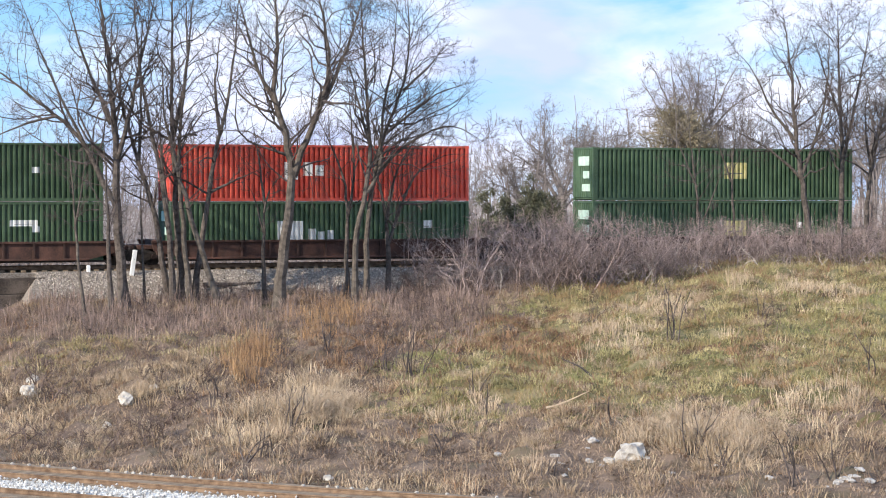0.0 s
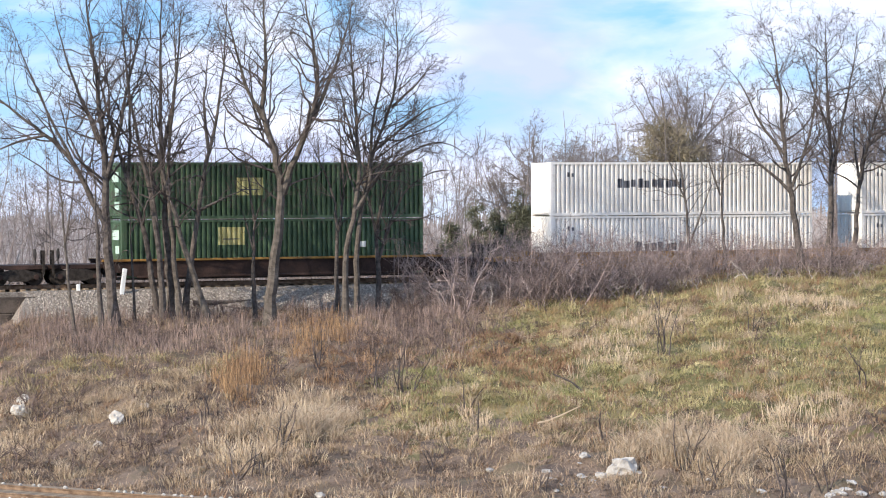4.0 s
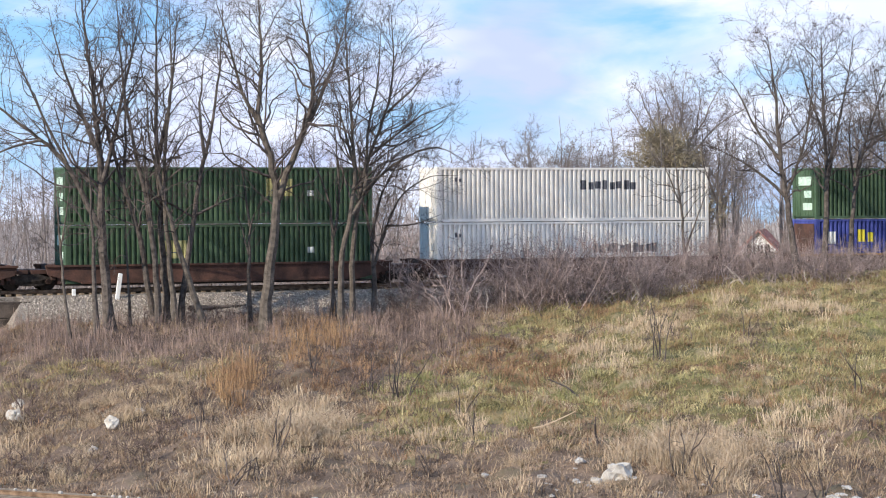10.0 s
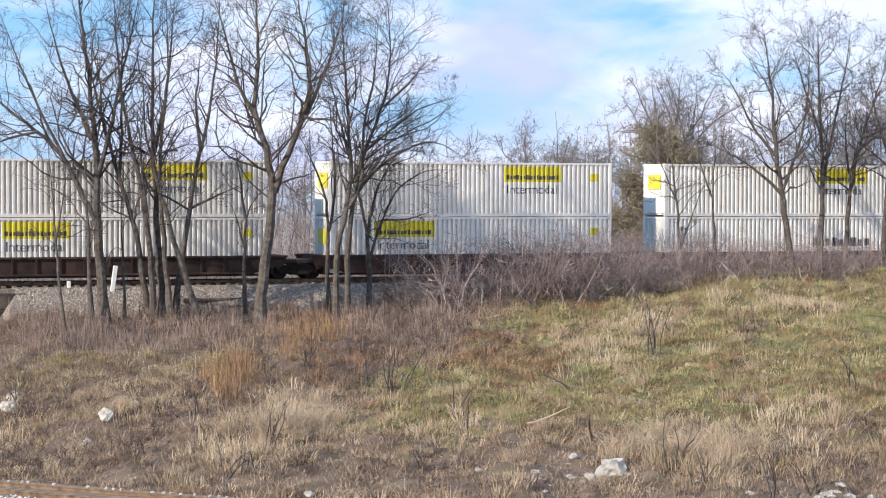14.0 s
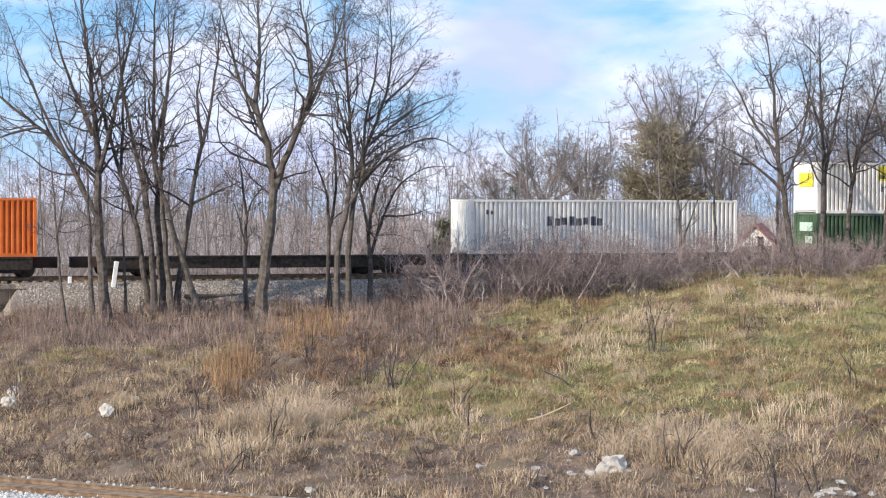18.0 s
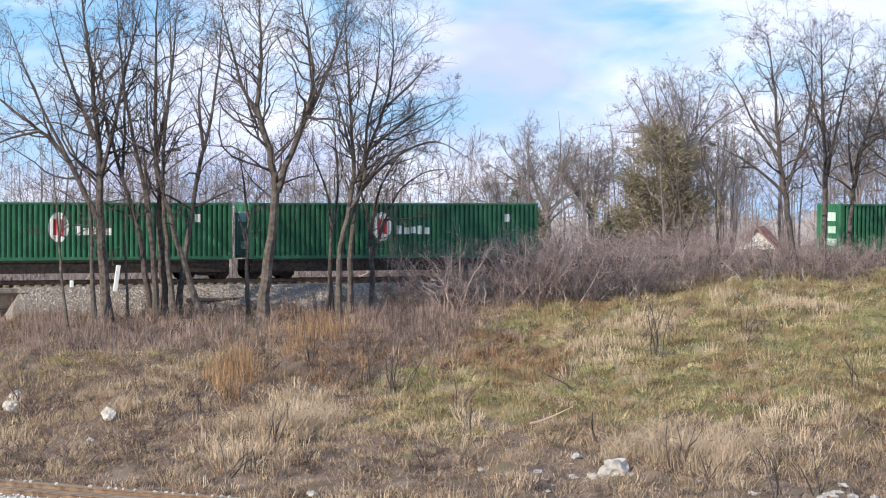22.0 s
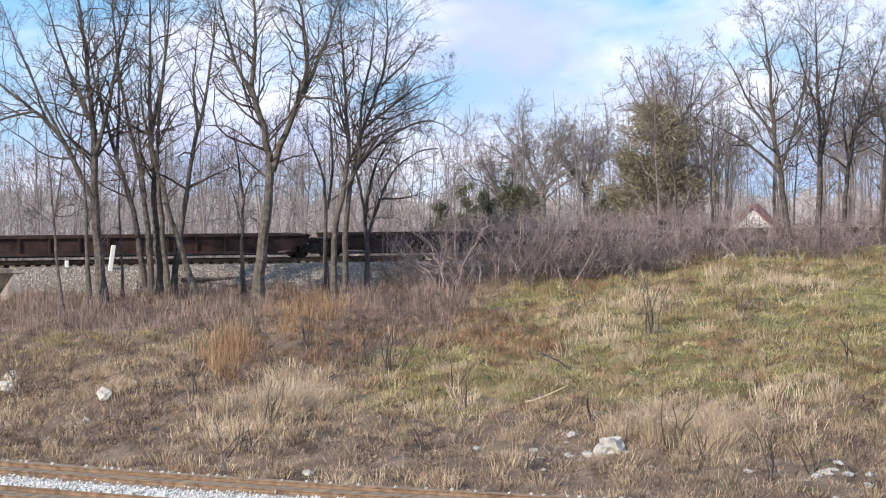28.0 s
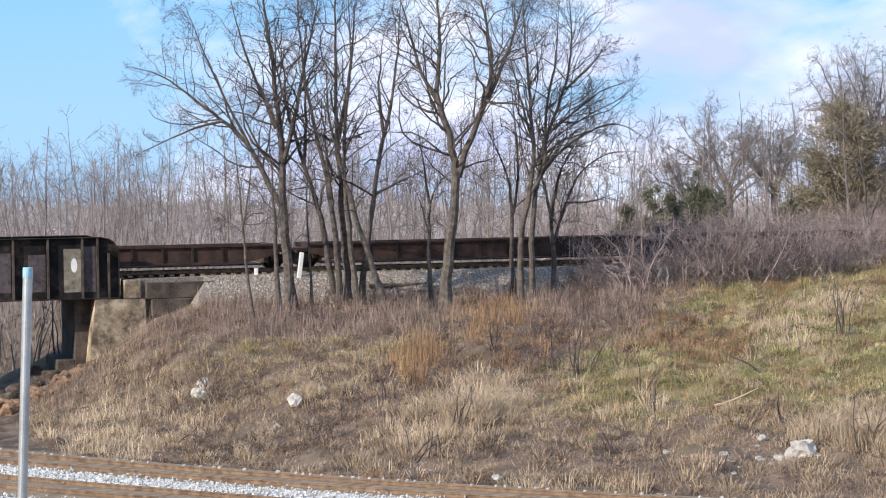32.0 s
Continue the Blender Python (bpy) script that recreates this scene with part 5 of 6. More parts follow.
def build_backdrop():
    """A far rise covered with bare woods, closing the view."""
    rng = np.random.RandomState(12)
    n = 9000
    ang = np.linspace(-1.2, 1.2, n)
    h = 5.0 + 0.8 * np.sin(ang * 21) + 0.6 * np.sin(ang * 57 + 1)
    for c, w, top in zip(rng.uniform(-1.2, 1.2, 420), rng.uniform(0.005, 0.014, 420), rng.uniform(5.0, 7.8, 420)):
        h = np.maximum(h, top * (1 - np.clip(np.abs(ang - c) / w, 0, 1) ** 1.7))
    h = h * (1 - 0.30 * rng.rand(n) ** 2) + rng.normal(0, 0.5, n)
    d = np.full(n, 420.0)
    low = np.stack([d * np.sin(ang), d * np.cos(ang), np.full(n, -12.0)], -1)
    high = low + np.stack([0 * h, 0 * h, h + 12], -1)
    v = np.stack([low[:-1], low[1:], high[1:], high[:-1]], 1).reshape(-1, 3)
    f = np.arange(len(v)).reshape(-1, 4)
    # the haze of the distance is put into this pale grey
    m = material("hazy_far_woods", (0.27, 0.25, 0.255), (0.45, 0.42, 0.43), 0.25, 0.95, bump=0.0, fine=0.9)
    tagged(part("backdrop", (v.tolist(), [], f.tolist()), m), "bare woods on a far rise, greyed by painted haze", "woodland", kind="structure")


build_backdrop()


def build_house():
    x, y = 31.4, 230
    m = Matrix.Translation((x, y, float(land(x, y)[0]) - 1.0)) @ Matrix.Rotation(radians(-14), 4, "Z")
    house = thing("house", "small white gabled house with a red roof beyond the trees", "house", m)
    part("wall", prism(bmesh.new(), [(-2.2, 0), (2.2, 0), (2.2, 3.1), (0, 5.3), (-2.2, 3.1)], 0, 7), SIDING, house)
    part("roof", prism(bmesh.new(), [(-2.65, 2.75), (0, 5.4), (2.65, 2.75), (2.65, 2.95), (0, 5.62), (-2.65, 2.95)], -0.4, 7.4), SHINGLE, house)
    for wx in (-1.1, 1.1):
        w = part("window", boxes((wx - 0.45, wx + 0.45, -0.06, -0.002, 1.0, 2.3), bevel=0.01), WHITE_PAINT, house)
        part("pane", boxes((wx - 0.36, wx + 0.36, -0.075, -0.062, 1.08, 2.22)), PANE, w)


build_house()


# ---------------------------------------------------------------- brush
def shrub_store(seed, height, stems, spread):
    rng = np.random.RandomState(seed)
    out = []
    for i in range(stems):
        store = [[], [], [], []]
        ang = rng.uniform(0, 6.283)
        d = np.array([math.cos(ang) * spread, math.sin(ang) * spread, 1.0])
        p = (rng.normal(0, 0.4), rng.normal(0, 0.4), 0)
        b = shoot(rng, p, d / np.linalg.norm(d), height * rng.uniform(0.7, 1.2), 7, 0.24, 0.03)
        r = rng.uniform(0.018, 0.034)
        rr = np.linspace(r, 0.009, 7)
        store[0].append((b, rr))
        sprout(rng, b, rr, 12, 0.06, 0.46, store, 2, (5, 3), 0.02, FAR_STEPS)
        out.append((store[0], store[2] + store[3]))
    return out


def shrub(store, m, label, mat, group=""):
    ob = thing("shrub", label, "shrub", m, group)
    for stem, twigs in store:
        part("branch", merged([(np.array(v), np.array(f)) for v, _, f in (tubes(stem, 4), tubes(twigs, 3))]), mat, ob)
    return ob


# dark patches of scrub on the slope: place, width, how many
SCRUB_SPOTS = [(-16.0, 88.5, 1.3, 11), (-10.9, 81.0, 0.8, 10), (-9.0, 86.5, 1.2, 9), (-14.4, 79.0, 0.8, 6), (-2.4, 100.0, 1.2, 14), (-0.4, 104.0, 1.0, 9), (2.0, 101.5, 0.6, 4), (-1.5, 113.5, 1.6, 14), (2.5, 115.5, 1.5, 10), (-4.0, 92.0, 1.0, 5), (-8.0, 90.0, 0.8, 4)]


def build_brush():
    """The thicket on the brow, in front of the upper track."""
    label = "tangled leafless brush of grey-brown stems"
    tall = (3.0, 3.6, 2.5, 3.3, 2.8)
    kinds = [shrub(shrub_store(80 + i, h, 5, 0.6), Matrix.Translation((0, 0, -60)), label, BRUSH, "thicket along the brow") for i, h in enumerate(tall)]
    rng = random.Random(21)
    used = set()
    joined = []
    for i in range(390):
        s = -3.2 + 43 * rng.random()
        front = rng.uniform(2.2, 8.5)
        if i >= 270:
            s, front = rng.uniform(-4, 46), rng.uniform(-11.0, -5.0)
        if s < 1 and rng.random() < 0.4:
            continue
        p = UP @ Vector((s, -front, 0))
        z = float(land(p.x, p.y)[0])
        k = rng.randrange(5)
        top = 6.6 if front > 0 else 6.9 + 0.8 * (s > 16)
        if front < 0 and abs(p.x / p.y - 0.136) < 0.008:
            continue
        sc = max(0.36, (top - z) / tall[k]) * rng.uniform(0.8, 1.3)
        m = Matrix.Translation((p.x, p.y, z - 0.05)) @ Matrix.Rotation(rng.uniform(0, 6.28), 4, "Z") @ Matrix.Scale(sc, 4)
        if k not in used:
            used.add(k)
            kinds[k].matrix_basis = m
        elif i >= 150:
            # past those that can be told apart: one tangled mass
            for b in kinds[k].children:
                v = np.empty(len(b.data.vertices) * 3)
                b.data.vertices.foreach_get("co", v)
                f = np.empty(len(b.data.loops), np.int32)
                b.data.loops.foreach_get("vertex_index", f)
                v = np.concatenate([v.reshape(-1, 3), np.ones((len(v) // 3, 1))], 1) @ np.array(m).T
                joined.append((v[:, :3], f.reshape(-1, 4)))
        else:
            copy_thing(kinds[k], m).matrix_basis = m
    tagged(part("thicket", merged(joined), BRUSH), "dense dark tangle of leafless brush along the railway", "brush", kind="stuff")
    # pale crooked saplings standing in the thicket
    pr = np.random.RandomState(58)
    for i in range(44):
        p = UP @ Vector((pr.uniform(-2, 34), -pr.uniform(4.5, 9.0), 0))
        z = float(land(p.x, p.y)[0])
        store = [[], [], [], []]
        b = shoot(pr, (0, 0, 0), (pr.normal(0, 0.4), pr.normal(0, 0.2), 1.0), (6.2 - z) * pr.uniform(0.6, 1.2), 10, 0.32, -0.04)
        rr = np.linspace(pr.uniform(0.025, 0.045), 0.012, 10)
        store[0].append((b, rr))
        sprout(pr, b, rr, 5, 0.3, 0.4, store, 2, (3, 2), 0.0)
        ob = thing("bare_sapling", "pale crooked leafless sapling in the thicket", "sapling", Matrix.Translation((p.x, p.y, z - 0.05)), "pale saplings in the thicket")
        part("trunk", tubes(store[0], 5), PALE_STEM, ob)
        part("crown", tubes(store[2] + store[3], 3), PALE_STEM, ob)
    # low scrub at the foot of the trees, and behind the track
    spots = [(x + rng.gauss(0, w), y + rng.gauss(0, 2.0)) for x, y, w, n in SCRUB_SPOTS for _ in range(n)]
    small = [shrub(shrub_store(90 + i, h, 4, 0.6), Matrix.Translation((0, 0, -60)), "low leafless scrub among dead weeds", SCRUB, "scrub on the slope") for i, h in enumerate((1.1, 1.4, 0.9))]
    used = set()
    for i in range(62 + len(spots)):
        if i >= 62:
            sc = rng.uniform(0.6, 1.1)
        elif i >= 36:
            s, front = rng.uniform(-24, 6), rng.uniform(11, 33)
            sc = rng.uniform(0.4, 0.9)
        else:
            s, front = rng.uniform(-25, 3), rng.uniform(4.6, 10)
            sc = rng.uniform(0.6, 1.0)
        p = UP @ Vector((s, -front, 0)) if i < 62 else Vector((*spots[i - 62], 0))
        z = float(land(p.x, p.y)[0])
        k = rng.randrange(3)
        m = Matrix.Translation((p.x, p.y, z - 0.04)) @ Matrix.Rotation(rng.uniform(0, 6.28), 4, "Z") @ Matrix.Scale(sc, 4)
        if k not in used:
            used.add(k)
            small[k].matrix_basis = m
        else:
            copy_thing(small[k], m).matrix_basis = m


build_brush()


# ---------------------------------------------------------------- grass
def blades(r, p, height, width, lean, mat, name, label, bend=0.35):
    """Bent tapering blades, one at each place of p."""
    n = len(p)
    ang = r.uniform(0, 2 * np.pi, n)
    out = np.stack([np.cos(ang), np.sin(ang), 0 * ang], -1)
    face = r.uniform(0, 2 * np.pi, n)
    side = np.stack([np.cos(face), np.sin(face), 0 * face], -1)
    h = height[:, None] if isinstance(height, np.ndarray) else height
    w = width * r.uniform(0.7, 1.3, (n, 1))
    tilt = np.abs(r.normal(0, lean, (n, 1)))
    up = np.array([0, 0, 1.0])
    mid = p + up * h * 0.55 + out * h * tilt * 0.4
    tip = p + up * h * (1 - 0.25 * np.clip(tilt, 0, 2)) + out * h * (tilt + bend * r.rand(n, 1)) * 0.8
    v = np.stack([p - side * w, p + side * w, mid + side * w * 0.75, mid - side * w * 0.75, tip], 1)
    base = (np.arange(n) * 5)[:, None]
    quad = base + np.array([0, 1, 2, 3])[None]
    tri = base + np.array([3, 2, 4])[None]
    me = bpy.data.meshes.new(name)
    me.from_pydata(v.reshape(-1, 3).tolist(), [], quad.tolist() + tri.tolist())
    me.materials.append(mat)
    return tagged(new(name, me), label, "grass", kind="stuff")


def arched(r, c, size, per, height, width, stand, mat, name, label):
    """Tussocks: at each place of c a fan of blades that lean outward all round. stand: 0 lying, 1 upright."""
    n = len(c) * per
    sz = np.repeat(size, per)[:, None]
    ang = r.uniform(0, 2 * np.pi, n)
    out = np.stack([np.cos(ang), np.sin(ang), 0 * ang], -1)
    p = np.repeat(c, per, 0) + out * sz * r.rand(n, 1) ** 0.7 * (0.42 - 0.12 * stand) + r.normal(0, 0.05, (n, 3)) * (1, 1, 0)
    p[:, 2] = land(p[:, 0], p[:, 1])[0] - 0.03
    h = height * sz * r.uniform(0.45, 1.25, (n, 1))
    lie = np.clip(r.normal(1 - stand, 0.28, (n, 1)), 0.05, 1.25)
    face = r.uniform(0, 2 * np.pi, n)
    side = np.stack([np.cos(face), np.sin(face), 0 * face], -1) * width * r.uniform(0.7, 1.3, (n, 1))
    up = np.array([0, 0, 1.0])
    mid = p + up * h * (0.62 - 0.22 * lie) + out * h * lie * 0.35
    tip = p + up * h * (1.0 - 0.72 * lie) + out * h * lie * 1.0
    v = np.stack([p - side, p + side, mid + side * 0.8, mid - side * 0.8, tip], 1)
    base = (np.arange(n) * 5)[:, None]
    me = bpy.data.meshes.new(name)
    me.from_pydata(v.reshape(-1, 3).tolist(), [], (base + np.array([0, 1, 2, 3])).tolist() + (base + np.array([3, 2, 4])).tolist())
    me.materials.append(mat)
    return tagged(new(name, me), label, "grass", kind="stuff")


def patchy(x, y, f, seed):
    return 0.5 + 0.5 * np.sin(f * x + seed + 1.7 * np.sin(f * 0.7 * y + seed * 2)) * np.sin(f * 0.9 * y + seed * 3 + 1.3 * np.sin(f * 0.8 * x))


def is_green(x, a):
    return np.clip((x - (2 - (0.85 - a) * 8)) / 3 + 0.5, 0, 1) * np.clip((a - 0.22) / 0.12, 0, 1)


# kinds of growth: material, name, label, blades a tussock, height, half width, upright share
GROWTH = [
    (GRASS_TAN, "dry_grass", "dry tan winter grass in tussocks on the slope", 36, 0.50, 0.010, 0.24),
    (GRASS_GREEN, "green_grass", "olive green winter grass over the hill", 44, 0.50, 0.0095, 0.14),
    (GRASS_FRESH, "fresh_grass", "fresh green grass in small patches", 44, 0.42, 0.0095, 0.18),
    (GRASS_BROWN, "brown_grass", "reddish brown dead grass in hollows", 38, 0.46, 0.010, 0.22),
    (GRASS_PALE, "straw", "pale bleached straw in arching tufts", 40, 0.62, 0.010, 0.45),
    (GRASS_RUST, "broom_grass", "tall rust-coloured broom grass", 44, 1.0, 0.0075, 0.62),
    (WEED, "dead_weeds", "thin grey-brown stalks of dead weeds", 22, 0.90, 0.0075, 0.60),
    (LITTER, "grass_litter", "flattened dead grass and leaf litter", 26, 0.34, 0.014, 0.05),
]
# patches where one kind rules: kind, x, y, half width, half depth, weight
PATCHES = [
    (3, 2.0, 97.4, 1.7, 4.5, 3.6), (3, 3.3, 93.2, 1.7, 3.4, 2.8), (3, 5.0, 101.5, 1.4, 2.0, 1.5), (3, 10.5, 88.0, 1.3, 2.5, 1.2), (3, 17.0, 84.0, 1.5, 3.0, 1.2),
    (4, 6.0, 94.2, 1.2, 2.4, 3.0), (4, 9.0, 103.5, 2.0, 1.5, 1.5), (4, 16.0, 107.0, 3.0, 1.6, 1.5), (4, 12.4, 78.5, 1.2, 2.5, 1.6),
    (2, -2.0, 91.0, 1.4, 3.4, 2.6), (2, 2.6, 104.0, 0.8, 2.4, 2.6), (2, 4.9, 86.5, 1.2, 2.5, 1.6), (2, 19.7, 104.0, 1.6, 5.0, 1.6), (2, 9.5, 86.5, 1.5, 2.0, 1.5), (2, 14.0, 95.0, 1.2, 2.4, 1.2),
    (1, -15.6, 97.0, 4.0, 5.0, 1.3), (1, -9.5, 96.0, 2.0, 3.0, 0.8),
    (5, -8.4, 91.5, 0.9, 4.5, 3.0), (5, -6.4, 104.5, 1.4, 5.0, 2.2), (5, -4.6, 97.0, 1.6, 5.0, 0.9), (5, -9.8, 98.0, 1.2, 4.0, 0.7), (3, -4.4, 98.0, 2.6, 8.0, 1.4),
    # straw left of x = -18 also puts the flank's sunlight into pale colour
    (4, -5.7, 84.0, 1.3, 3.4, 2.6), (4, -6.8, 77.3, 1.2, 2.4, 2.2), (4, 8.5, 73.9, 1.3, 2.4, 2.6), (4, -18.5, 82.0, 2.6, 7.0, 1.5), (4, -21.5, 92.0, 2.0, 6.0, 1.2), (4, 0.5, 80.0, 1.4, 3.0, 1.0),
    (6, -1.3, 104.0, 1.8, 6.0, 3.4), (6, -12.0, 102.0, 5.0, 4.0, 2.2), (6, -17.0, 103.0, 4.0, 4.0, 1.6), (6, -3.0, 109.0, 3.0, 3.0, 2.0),
    (7, -12.0, 79.0, 3.0, 4.0, 1.5), (7, 4.0, 71.0, 3.0, 2.0, 2.5), (7, 10.5, 67.5, 3.0, 1.6, 2.5), (7, -1.5, 72.5, 3.0, 2.5, 1.6),
]


def build_grass():
    r = np.random.RandomState(31)
    n = 10400
    x, y = r.uniform(-38, 31, n), r.uniform(62, 122, n)
    z, a, q, front, along = land(x, y)
    bare = np.maximum(np.exp(-((x - 3.9) / 1.6) ** 2 - ((y - 71.2) / 1.1) ** 2), np.exp(-((x - 11.5) / 2.2) ** 2 - ((y - 66.3) / 1.1) ** 2))
    ok = (q > 3.0) & (front > 3.6) & (along > -34) & (np.abs(x) < 0.27 * y) & (r.rand(n) > bare)
    x, y, z, a = x[ok], y[ok], z[ok], a[ok]
    g = is_green(x, a)
    low = np.clip((0.30 - a) / 0.2, 0, 1)
    w = np.stack([
        (1 - 0.6 * g) * (0.35 + 0.9 * patchy(x, y, 0.9, 1)),
        g * (0.2 + 1.0 * patchy(x, y, 0.8, 2)),
        0.22 * g * patchy(x, y, 0.9, 6) ** 2,
        0.14 + 0.28 * (1 - g) * patchy(x, y, 1.0, 9) + 0.75 * g * patchy(x, y, 0.9, 3) ** 2,
        0.05 + 0.42 * low * patchy(x, y, 1.1, 4) + 0.35 * g * patchy(x, y, 1.0, 8) ** 2,
        0 * x,
        0.75 * (1 - g) * np.clip(a * 1.6 - 0.5, 0, 1),
        0.20 + 0.5 * low,
    ])
    for k, px, py, wx, wy, much in PATCHES:
        w[k] += much * np.exp(-((x - px) / wx) ** 2 - ((y - py) / wy) ** 2)
    w = w ** 2.3
    pick = (w.cumsum(0) / w.sum(0) < r.rand(len(x))).sum(0)
    for k, (mat, name, label, per, height, width, stand) in enumerate(GROWTH):
        here = pick == k
        c = np.stack([x, y, z], -1)[here]
        arched(r, c, r.uniform(0.6, 1.45, len(c)), per, height, width, stand, mat, name, label)
    # short lying grass that covers the soil between the tussocks
    for k, mat, name, label in ((0, LITTER, "grass_litter", "flattened dead grass and leaf litter"), (1, GRASS_GREEN, "green_grass", "short olive grass over the hill")):
        m = 5200
        tx, ty = r.uniform(-38, 31, m * 2), r.uniform(62, 118, m * 2)
        tz, ta, tq, tf, tl = land(tx, ty)
        tg = is_green(tx, ta)
        keep = (tq > 2.9) & (tf > 3.4) & (tl > -34) & (np.abs(tx) < 0.27 * ty) & (r.rand(m * 2) < (1 - 0.8 * tg if k == 0 else tg))
        c = np.stack([tx, ty, tz], -1)[keep][:m]
        arched(r, c, r.uniform(1.0, 1.7, len(c)), 20, 0.20, 0.013, 0.1, mat, name, label)


build_grass()


def build_tufts():
    """Single fountains of bleached straw that arch over to all sides."""
    r = np.random.RandomState(47)
    kinds = []
    for _ in range(5):
        n = 190
        p = np.concatenate([r.normal(0, 0.22, (n, 2)), np.zeros((n, 1))], 1)
        ob = blades(r, p, r.uniform(0.3, 1.0, n), 0.0075, 0.95, GRASS_PALE, "straw_tuft", "bleached straw tuft arching over dead grass", 1.3)
        kinds.append(tagged(ob, "bleached straw tuft arching over dead grass", "grass tuft", "straw tufts on the slope"))
    places = [(-5.5 + r.normal(0, 0.8), 81.0 + r.normal(0, 2.6), r.uniform(0.6, 1.25)) for _ in range(34)]
    places += [(r.uniform(-20, -11), r.uniform(76, 94), r.uniform(0.45, 0.8)) for _ in range(36)]
    places += [(8.0 + r.normal(0, 1.1), 73.0 + r.normal(0, 1.8), r.uniform(0.8, 1.5)) for _ in range(26)]
    places += [(r.uniform(-3, 14), r.uniform(70, 90), r.uniform(0.4, 0.8)) for _ in range(40)]
    places += [(r.uniform(2, 18), r.uniform(94, 106), r.uniform(0.4, 0.75)) for _ in range(26)]
    for i, (x, y, sc) in enumerate(places):
        z = float(land(x, y)[0])
        m = Matrix.Translation((x, y, z - 0.03)) @ Matrix.Rotation(r.uniform(0, 6.28), 4, "Z") @ Matrix.Scale(sc, 4)
        if i < 5:
            kinds[i].matrix_basis = m
        else:
            copy_thing(kinds[i % 5], m).matrix_basis = m


build_tufts()


# ---------------------------------------------------------------- rocks and small things on the slope
def rock(x, y, size, flat, seed, label, mat=PALE_STONE):
    rng = random.Random(seed)
    bm = bmesh.new()
    bmesh.ops.create_icosphere(bm, subdivisions=3 if size > 0.2 else 2, radius=1.0)
    for v in bm.verts:
        k = 1 + 0.55 * noise.noise(v.co * 1.1 + Vector((seed, 0, 0))) + 0.28 * noise.noise(v.co * 2.7 + Vector((0, seed, 0)))
        v.co = Vector((v.co.x * k * size, v.co.y * k * size * 0.8, v.co.z * k * size * flat))
    z = float(land(x, y)[0])
    ob = part("rock", bm, mat)
    ob.matrix_basis = Matrix.Translation((x, y, z + size * flat * 0.35)) @ Euler((0, 0.25, rng.uniform(0, 0.6))).to_matrix().to_4x4()
    tagged(ob, label, "rock")


ROCKS = [
    (5.26, 71.30, 0.52, 0.80),
    (-12.41, 82.80, 0.27, 0.90),
    (-17.22, 89.20, 0.31, 0.90),
    (-17.56, 91.70, 0.21, 1.00),
    (-12.90, 81.40, 0.18, 0.90),
    (-4.17, 69.60, 0.17, 0.80),
    (-11.83, 86.00, 0.17, 0.80),
    (7.76, 75.30, 0.20, 0.60),
]
for i, row in enumerate(ROCKS):
    rock(*row, 5 + i, "pale limestone rock half sunk in dry grass")
BROWN_STONE = material("brown_stone", (0.13, 0.075, 0.045), (0.34, 0.22, 0.14), 3, 0.95, bump=0.6)
rng = random.Random(77)
for i in range(16):
    p = UP @ Vector((-29.6 - 0.30 * i + rng.uniform(-0.4, 0.4), -rng.uniform(1.9, 5.5), 0))
    rock(p.x, p.y, rng.uniform(0.25, 0.6), rng.uniform(0.6, 0.9), 40 + i, "rough brown boulder at the foot of the abutment", BROWN_STONE)

GREY_STONE = material("grey_stone", (0.20, 0.185, 0.175), (0.50, 0.475, 0.45), 4, 0.95, bump=0.6)
for i in range(34):
    x, y = (rng.gauss(4.2, 1.5), rng.gauss(70.5, 1.2)) if i < 18 else (rng.gauss(11.0, 1.4), rng.gauss(66.8, 0.7))
    rock(x, y, rng.uniform(0.07, 0.2), rng.uniform(0.4, 0.7), 110 + i, "small grey limestone chunk on bare soil by the tracks", GREY_STONE)
# stone darkened in its colour for the shade under the bridge
SHADED_STONE = material("shaded_stone", (0.035, 0.027, 0.022), (0.13, 0.10, 0.08), 3, 0.95, bump=0.6)
for i in range(26):
    p = UP @ Vector((rng.uniform(-36.5, -30.2), rng.uniform(-2.4, 3.6), 0))
    rock(p.x, p.y, rng.uniform(0.3, 0.75), rng.uniform(0.5, 0.8), 70 + i, "boulder under the bridge, its shade put into the dark colour", SHADED_STONE)


def build_posts():
    # leaning white marker beside the upper track
    p = UP @ Vector((-18.3, -1.6, -0.45))
    post = part("marker_post", boxes((-0.11, 0.11, -0.05, 0.05, -0.3, 1.30), bevel=0.02), WHITE_PAINT)
    post.matrix_basis = Matrix.Translation(p) @ Matrix.Rotation(PHI, 4, "Z") @ Matrix.Rotation(radians(8), 4, "Y")
    tagged(post, "leaning white painted marker post on the ballast", "post")


build_posts()
marker = part("track_marker", boxes((-0.09, 0.09, -0.06, 0.06, -0.1, 0.32), bevel=0.02), WHITE_PAINT)
marker.matrix_basis = UP @ Matrix.Translation((-20.3, -0.9, -0.24))
tagged(marker, "small white block standing beside the rail", "marker")


